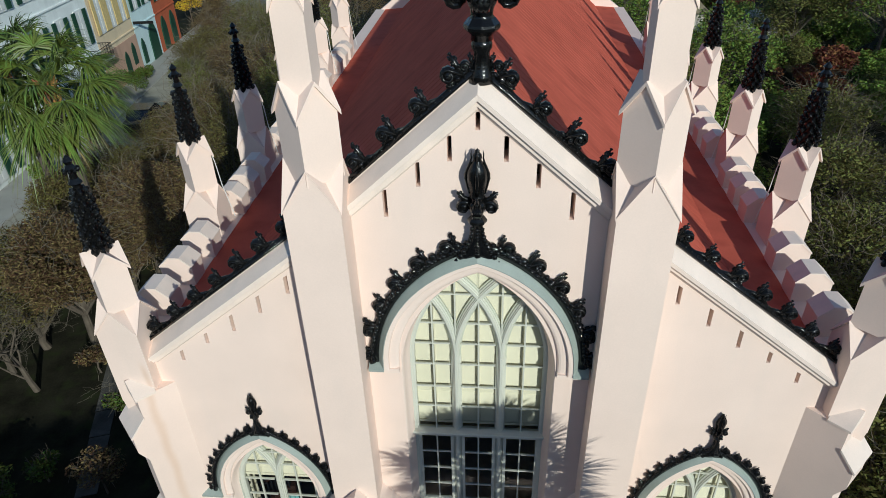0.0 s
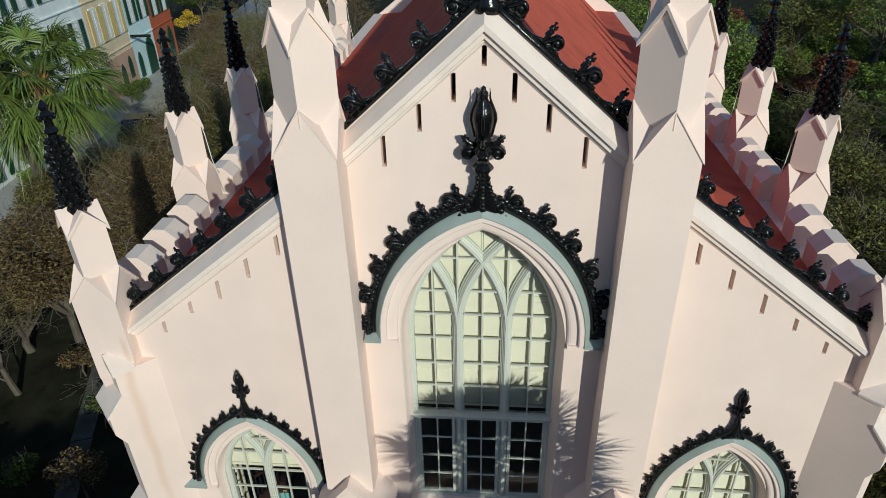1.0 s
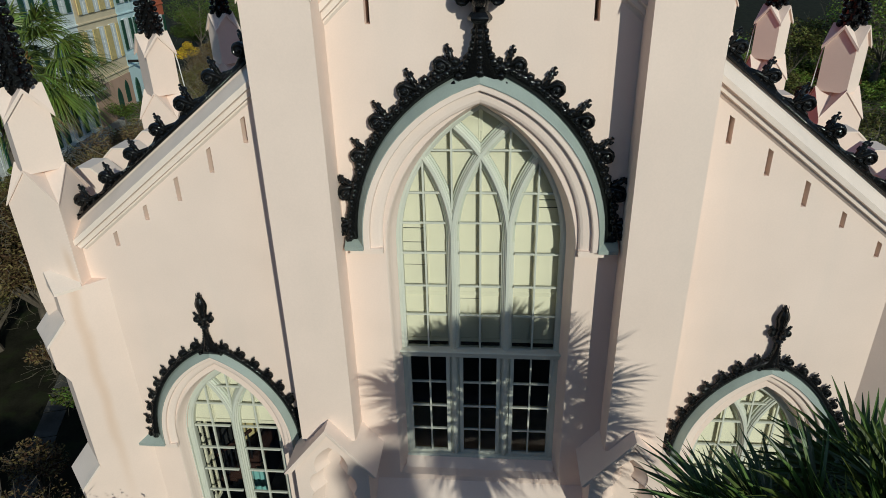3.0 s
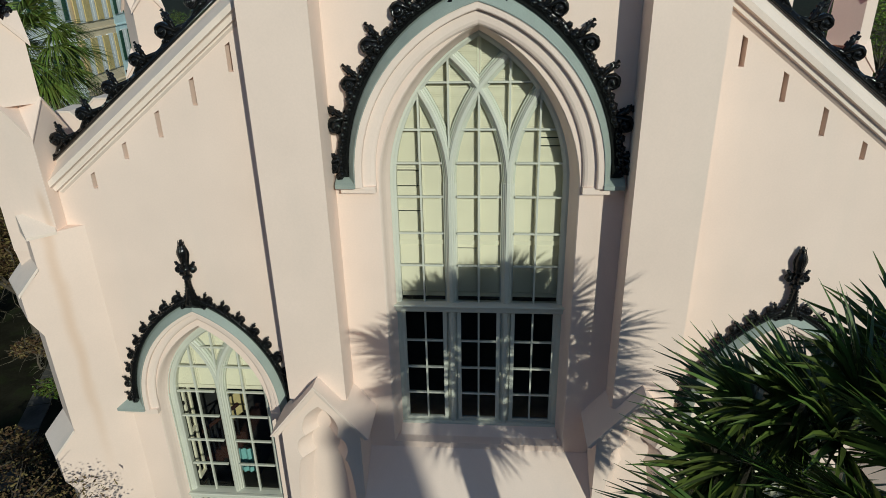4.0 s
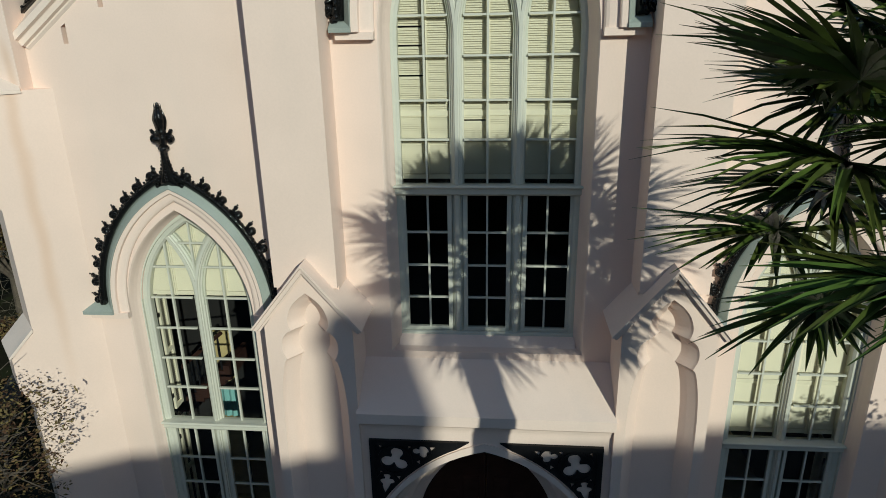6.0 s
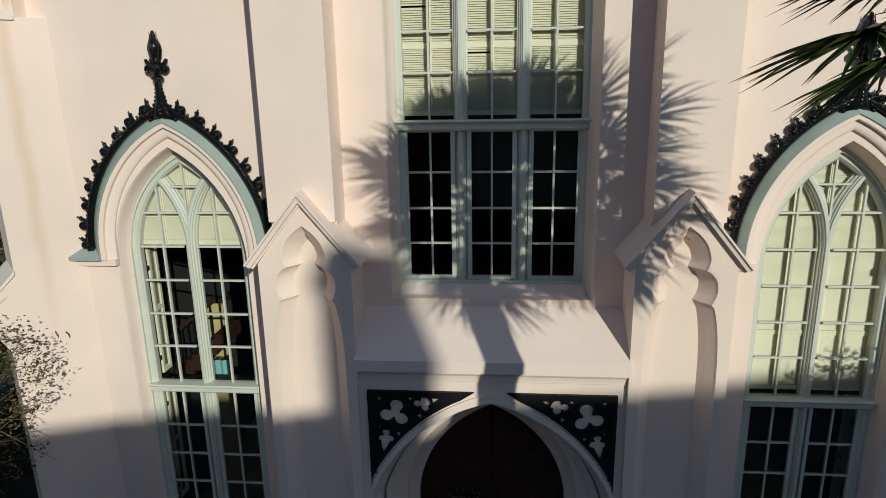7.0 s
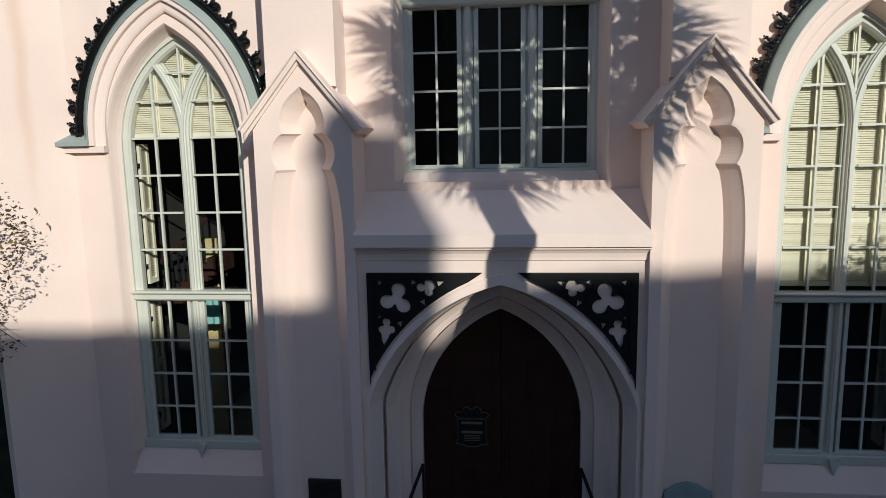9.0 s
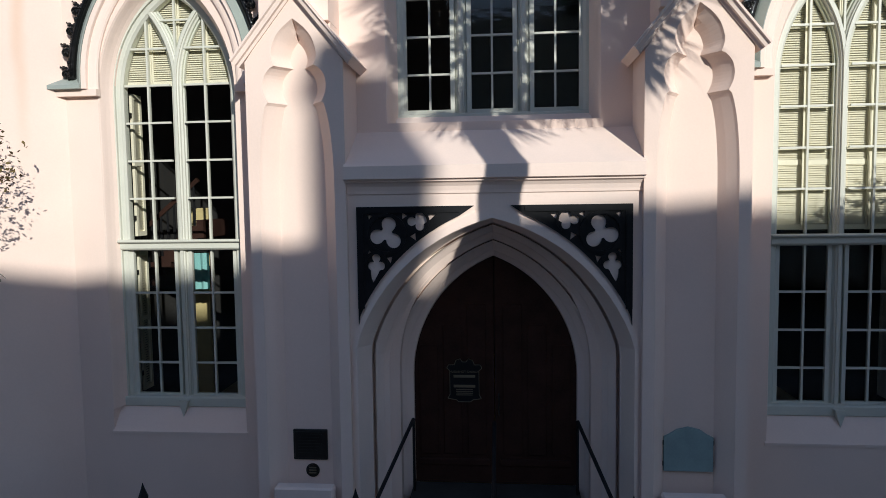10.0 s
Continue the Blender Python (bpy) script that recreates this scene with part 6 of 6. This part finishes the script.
def paint(name, col):
    return mat(name, col, 0.8, 0.08, 0.8, 0.1, 25, stain=tuple(c * 0.6 for c in col), stain_amt=0.3)


MINT, CREAM, BLUEG, REDB = paint("mint_render", (0.80, 0.83, 0.79)), paint("tan_render", (0.72, 0.58, 0.38)), paint("pale_blue_render", (0.62, 0.76, 0.74)), paint("red_render", (0.46, 0.11, 0.045))
TANLOW = paint("tan_brick_base", (0.52, 0.33, 0.23))
GREENSH = mat("dark_green_shutter", (0.012, 0.055, 0.030), 0.5, 0.15, 4, 0.1)
TANSH = mat("tan_shutter", (0.62, 0.47, 0.20), 0.6, 0.15, 4, 0.1)
SASH = mat("white_sash", (0.72, 0.72, 0.68), 0.5, 0.08, 4, 0.05)
GREYROOF = mat("grey_metal_roof", (0.40, 0.40, 0.38), 0.5, 0.1, 1.5, 0.1)


def house(u0, u1, height, wall, label, windows, shutter, low=None):
    """A row house; windows: rows of (centre, sill, width, height, arched)."""
    th = thing("row_house", label, "house")
    b = bmesh.new()
    box(b, u0, u1, 0.0, 9.0, 0.0, height)
    part("wall", place(b), wall, th)
    if low:
        b = bmesh.new()
        box(b, u0 + 0.01, u1 - 0.01, -0.05, 0.2, 0.0, 3.0)
        part("base_storey", place(b), low, th)
    b = bmesh.new()
    prism(b, [(-0.22, height + 0.01), (9.3, height + 0.01), (4.5, height + 2.2)], u0, u1, axis="x")
    part("roof", place(b), GREYROOF, th)
    for z in (7.3, 3.35):
        b = bmesh.new()
        box(b, u0, u1, -0.10, 0.1, z, z + 0.12, 0.02)
        part("string_course", place(b), wall, th)
    for c, z, w, h, arched in windows:
        b = bmesh.new()
        if arched:
            ring = [(c - w / 2, z)] + arch(c, w / 2, z + h * 0.6, h * 0.4, 8) + [(c + w / 2, z)]
            prism(b, ring, -0.09, 0.05)
        else:
            box(b, c - w / 2 - 0.08, c + w / 2 + 0.08, -0.09, 0.05, z - 0.08, z + h + 0.08, 0.015)
        win = part("window", place(b), SASH if not arched else GREENSH, th)
        b = bmesh.new()
        for k in range(2):
            for j in range(3):
                box(b, c - w / 2 + 0.05 + k * w / 2, c - 0.03 + k * w / 2, -0.105, -0.08, z + 0.05 + j * h / 3, z + (j + 1) * h / 3 - 0.03)
        if not arched:
            tagged(part("panes", place(b), SASH, win), kind="stuff")
            for sg in (-1, 1):
                b = bmesh.new()
                box(b, c + sg * (w / 2 + 0.32) - 0.25, c + sg * (w / 2 + 0.32) + 0.25, -0.16, -0.10, z - 0.03, z + h + 0.03, 0.012)
                part("shutter", place(b), shutter, win)
        else:
            b.free()
    return th


house(-6.0, 14.55, 11.4, MINT, "pale mint rendered row house with dark green shutters", [(u, z, 0.95, 2.3, False) for u in (-3.2, -0.5, 2.2, 4.9, 7.6, 10.3, 13.0) for z in (0.5, 4.2, 8.3)], GREENSH)
house(14.6, 21.05, 10.8, CREAM, "tan rendered row house with tan shutters above a worn brick base", [(u, z, 0.80, 2.4, False) for u in (15.9, 17.8, 19.7) for z in (4.4, 8.0)] + [(18.4, 0.2, 0.8, 2.1, True), (19.9, 0.9, 0.7, 1.7, True)], TANSH, TANLOW)
house(21.1, 25.85, 10.4, BLUEG, "pale blue rendered row house with an arched ground-floor opening", [(22.3, 4.7, 0.9, 2.2, False), (24.7, 4.7, 0.9, 2.2, False), (22.3, 8.2, 0.9, 2.0, False), (24.7, 8.2, 0.9, 2.0, False), (22.0, 0.4, 0.7, 2.0, True), (24.5, 0.05, 1.7, 3.1, True)], GREENSH)
house(25.9, 31.0, 9.4, REDB, "orange-red rendered row house with arched openings", [(27.3, 0.2, 1.2, 2.8, True), (29.6, 0.2, 1.2, 2.8, True), (27.3, 4.4, 0.9, 2.0, False), (29.6, 4.4, 0.9, 2.0, False)], GREENSH)

# iron balcony
th = thing("balcony", "black iron balcony on the row house front", "balcony")
b = bmesh.new()
box(b, 12.2, 14.5, -1.0, 0.0, 3.00, 3.10)
part("floor_slab", place(b), GREYROOF, th)
b = bmesh.new()
tube(b, [(12.2, 0, 4.0), (12.2, -0.98, 4.0), (14.5, -0.98, 4.0), (14.5, 0, 4.0)], 0.025, 4)
part("handrail", place(b), MATTIRON, th)
b = bmesh.new()
for u in [12.2 + 0.144 * i for i in range(17)]:
    tube(b, [(u, -0.98, 3.1), (u, -0.98, 4.0)], 0.014, 4)
for v in (-0.2, -0.4, -0.6, -0.8):
    for u in (12.2, 14.5):
        tube(b, [(u, v, 3.1), (u, v, 4.0)], 0.014, 4)
tagged(part("railing", place(b), MATTIRON, th), kind="stuff")
# wall lantern bracket
th = thing("wall_sign_bracket", "dark projecting sign bracket on the row house", "bracket")
b = bmesh.new()
box(b, 21.0, 21.1, -1.7, -0.1, 3.75, 3.95)
part("board", place(b), MATTIRON, th)

# side street and its pavement
b = bmesh.new()
box(b, -60, 90, -2.2, -0.02, -0.1, 0.13, 0.0)
tagged(ob_from("side_pavement", place(b), paint("concrete", (0.36, 0.35, 0.31))), "pale concrete pavement along the row houses", "pavement", kind="structure")
b = bmesh.new()
box(b, -60, 90, -6.0, -2.22, -0.1, 0.012)
tagged(ob_from("side_road", place(b), mat("worn_pale_asphalt", (0.33, 0.315, 0.25), 0.9, 0.2, 0.8, 0.2, 30, stain=(0.20, 0.19, 0.15), stain_amt=0.6)), "grey asphalt side street", "road", kind="structure")

# parked car
CARPAINT = mat("dark_car_paint", (0.02, 0.022, 0.026), 0.2, 0.1, 3, 0.0, spec=0.7)
CARGLASS = mat("car_glass", (0.02, 0.025, 0.03), 0.05, 0.1, 3, 0.0, spec=0.8)
RUBBER = mat("tyre_rubber", (0.02, 0.02, 0.02), 0.9, 0.1, 6, 0.1)
RIM = mat("alloy_rim", (0.45, 0.45, 0.46), 0.3, 0.1, 6, 0.0, metal=0.9)


def car(m, label):
    th = thing("car", label, "car")
    b = bmesh.new()
    prism(b, [(-2.15, 0.30), (2.15, 0.30), (2.2, 0.62), (2.05, 0.82), (1.05, 0.95), (-1.75, 0.98), (-2.2, 0.85)], -0.88, 0.88)
    bmesh.ops.bevel(b, geom=b.edges[:], offset=0.06, segments=2, affect="EDGES")
    body = part("body", b, CARPAINT, th)
    b = bmesh.new()
    prism(b, [(0.95, 0.93), (0.25, 1.42), (-1.15, 1.45), (-1.8, 0.96)], -0.74, 0.74)
    bmesh.ops.bevel(b, geom=b.edges[:], offset=0.05, segments=2, affect="EDGES")
    part("cabin_glass", b, CARGLASS, th)
    b = bmesh.new()
    prism(b, [(0.22, 1.425), (-1.15, 1.455), (-1.2, 1.48), (0.2, 1.46)], -0.70, 0.70)
    part("roof", b, CARPAINT, th)
    for x in (-1.35, 1.35):
        for y in (-0.86, 0.86):
            b = bmesh.new()
            tube(b, [(x, y - 0.10, 0.33), (x, y + 0.10, 0.33)], 0.33, 16)
            w = part("wheel", b, RUBBER, th)
            b = bmesh.new()
            tube(b, [(x, y - 0.11, 0.33), (x, y + 0.11, 0.33)], 0.20, 12)
            part("rim", b, RIM, w)
    for y in (-0.62, 0.62):
        b = bmesh.new()
        box(b, 2.08, 2.2, y - 0.2, y + 0.2, 0.62, 0.76, 0.02)
        part("headlight", b, SASH, th)
    th.matrix_world = m
    return th


car(pose(-23.3, 32.0, 0.012, 0, 0, 99), "dark parked car beside the kerb of the side street")

# ---------------------------------------------------------------- iron fence before the church
for sg in (-1, 1):
    th = thing("iron_fence", "black iron fence with spear finials before the church", "fence", group="front fence")
    b = bmesh.new()
    tube(b, [(sg * 1.19, -2.0, 1.12), (sg * 9.0, -2.0, 1.12)], 0.018, 6)
    part("top_rail", b, MATTIRON, th)
    b = bmesh.new()
    tube(b, [(sg * 1.19, -2.0, 0.2), (sg * 9.0, -2.0, 0.2)], 0.018, 6)
    part("bottom_rail", b, MATTIRON, th)
    for k in range(5):
        b = bmesh.new()
        x = sg * (1.19 + 1.95 * k)
        lathe(b, (x, -2.0, 0), [(0.035, 0), (0.035, 1.36), (0.05, 1.38), (0.05, 1.41), (0.022, 1.43), (0.04, 1.47), (0.045, 1.50), (0.016, 1.58), (0.002, 1.63)], 8)
        part("post", b, MATTIRON, th)
    pick = None
    for k in range(60):
        x = sg * (1.32 + 0.128 * k)
        if pick is None:
            b = bmesh.new()
            lathe(b, (0, 0, 0), [(0.009, 0.05), (0.009, 1.16), (0.02, 1.19), (0.001, 1.28)], 5)
            pick = part("picket", b, MATTIRON, th)
            pick.matrix_basis = Matrix.Translation((x, -2.0, 0))
        else:
            share(pick, "picket", th, Matrix.Translation((x, -2.0, 0)))

# low wall and tombs in the churchyard garden
TOMB = mat("weathered_stone", (0.30, 0.30, 0.28), 0.9, 0.2, 2, 0.3, 25, stain=(0.12, 0.13, 0.11))
for i, (x, y, w, h) in enumerate([(7.6, 8.5, 0.7, 1.0), (8.4, 6.4, 0.8, 0.8), (8.8, 11.0, 0.6, 1.1), (7.4, 5.2, 0.7, 0.9)]):
    th = thing("gravestone", "grey weathered gravestone in the churchyard", "gravestone", group="gravestones")
    b = bmesh.new()
    prism(b, [(x - w / 2, 0)] + arch(x, w / 2, h * 0.7, h * 0.3, 6) + [(x + w / 2, 0)], y, y + 0.14)
    part("slab", b, TOMB, th)
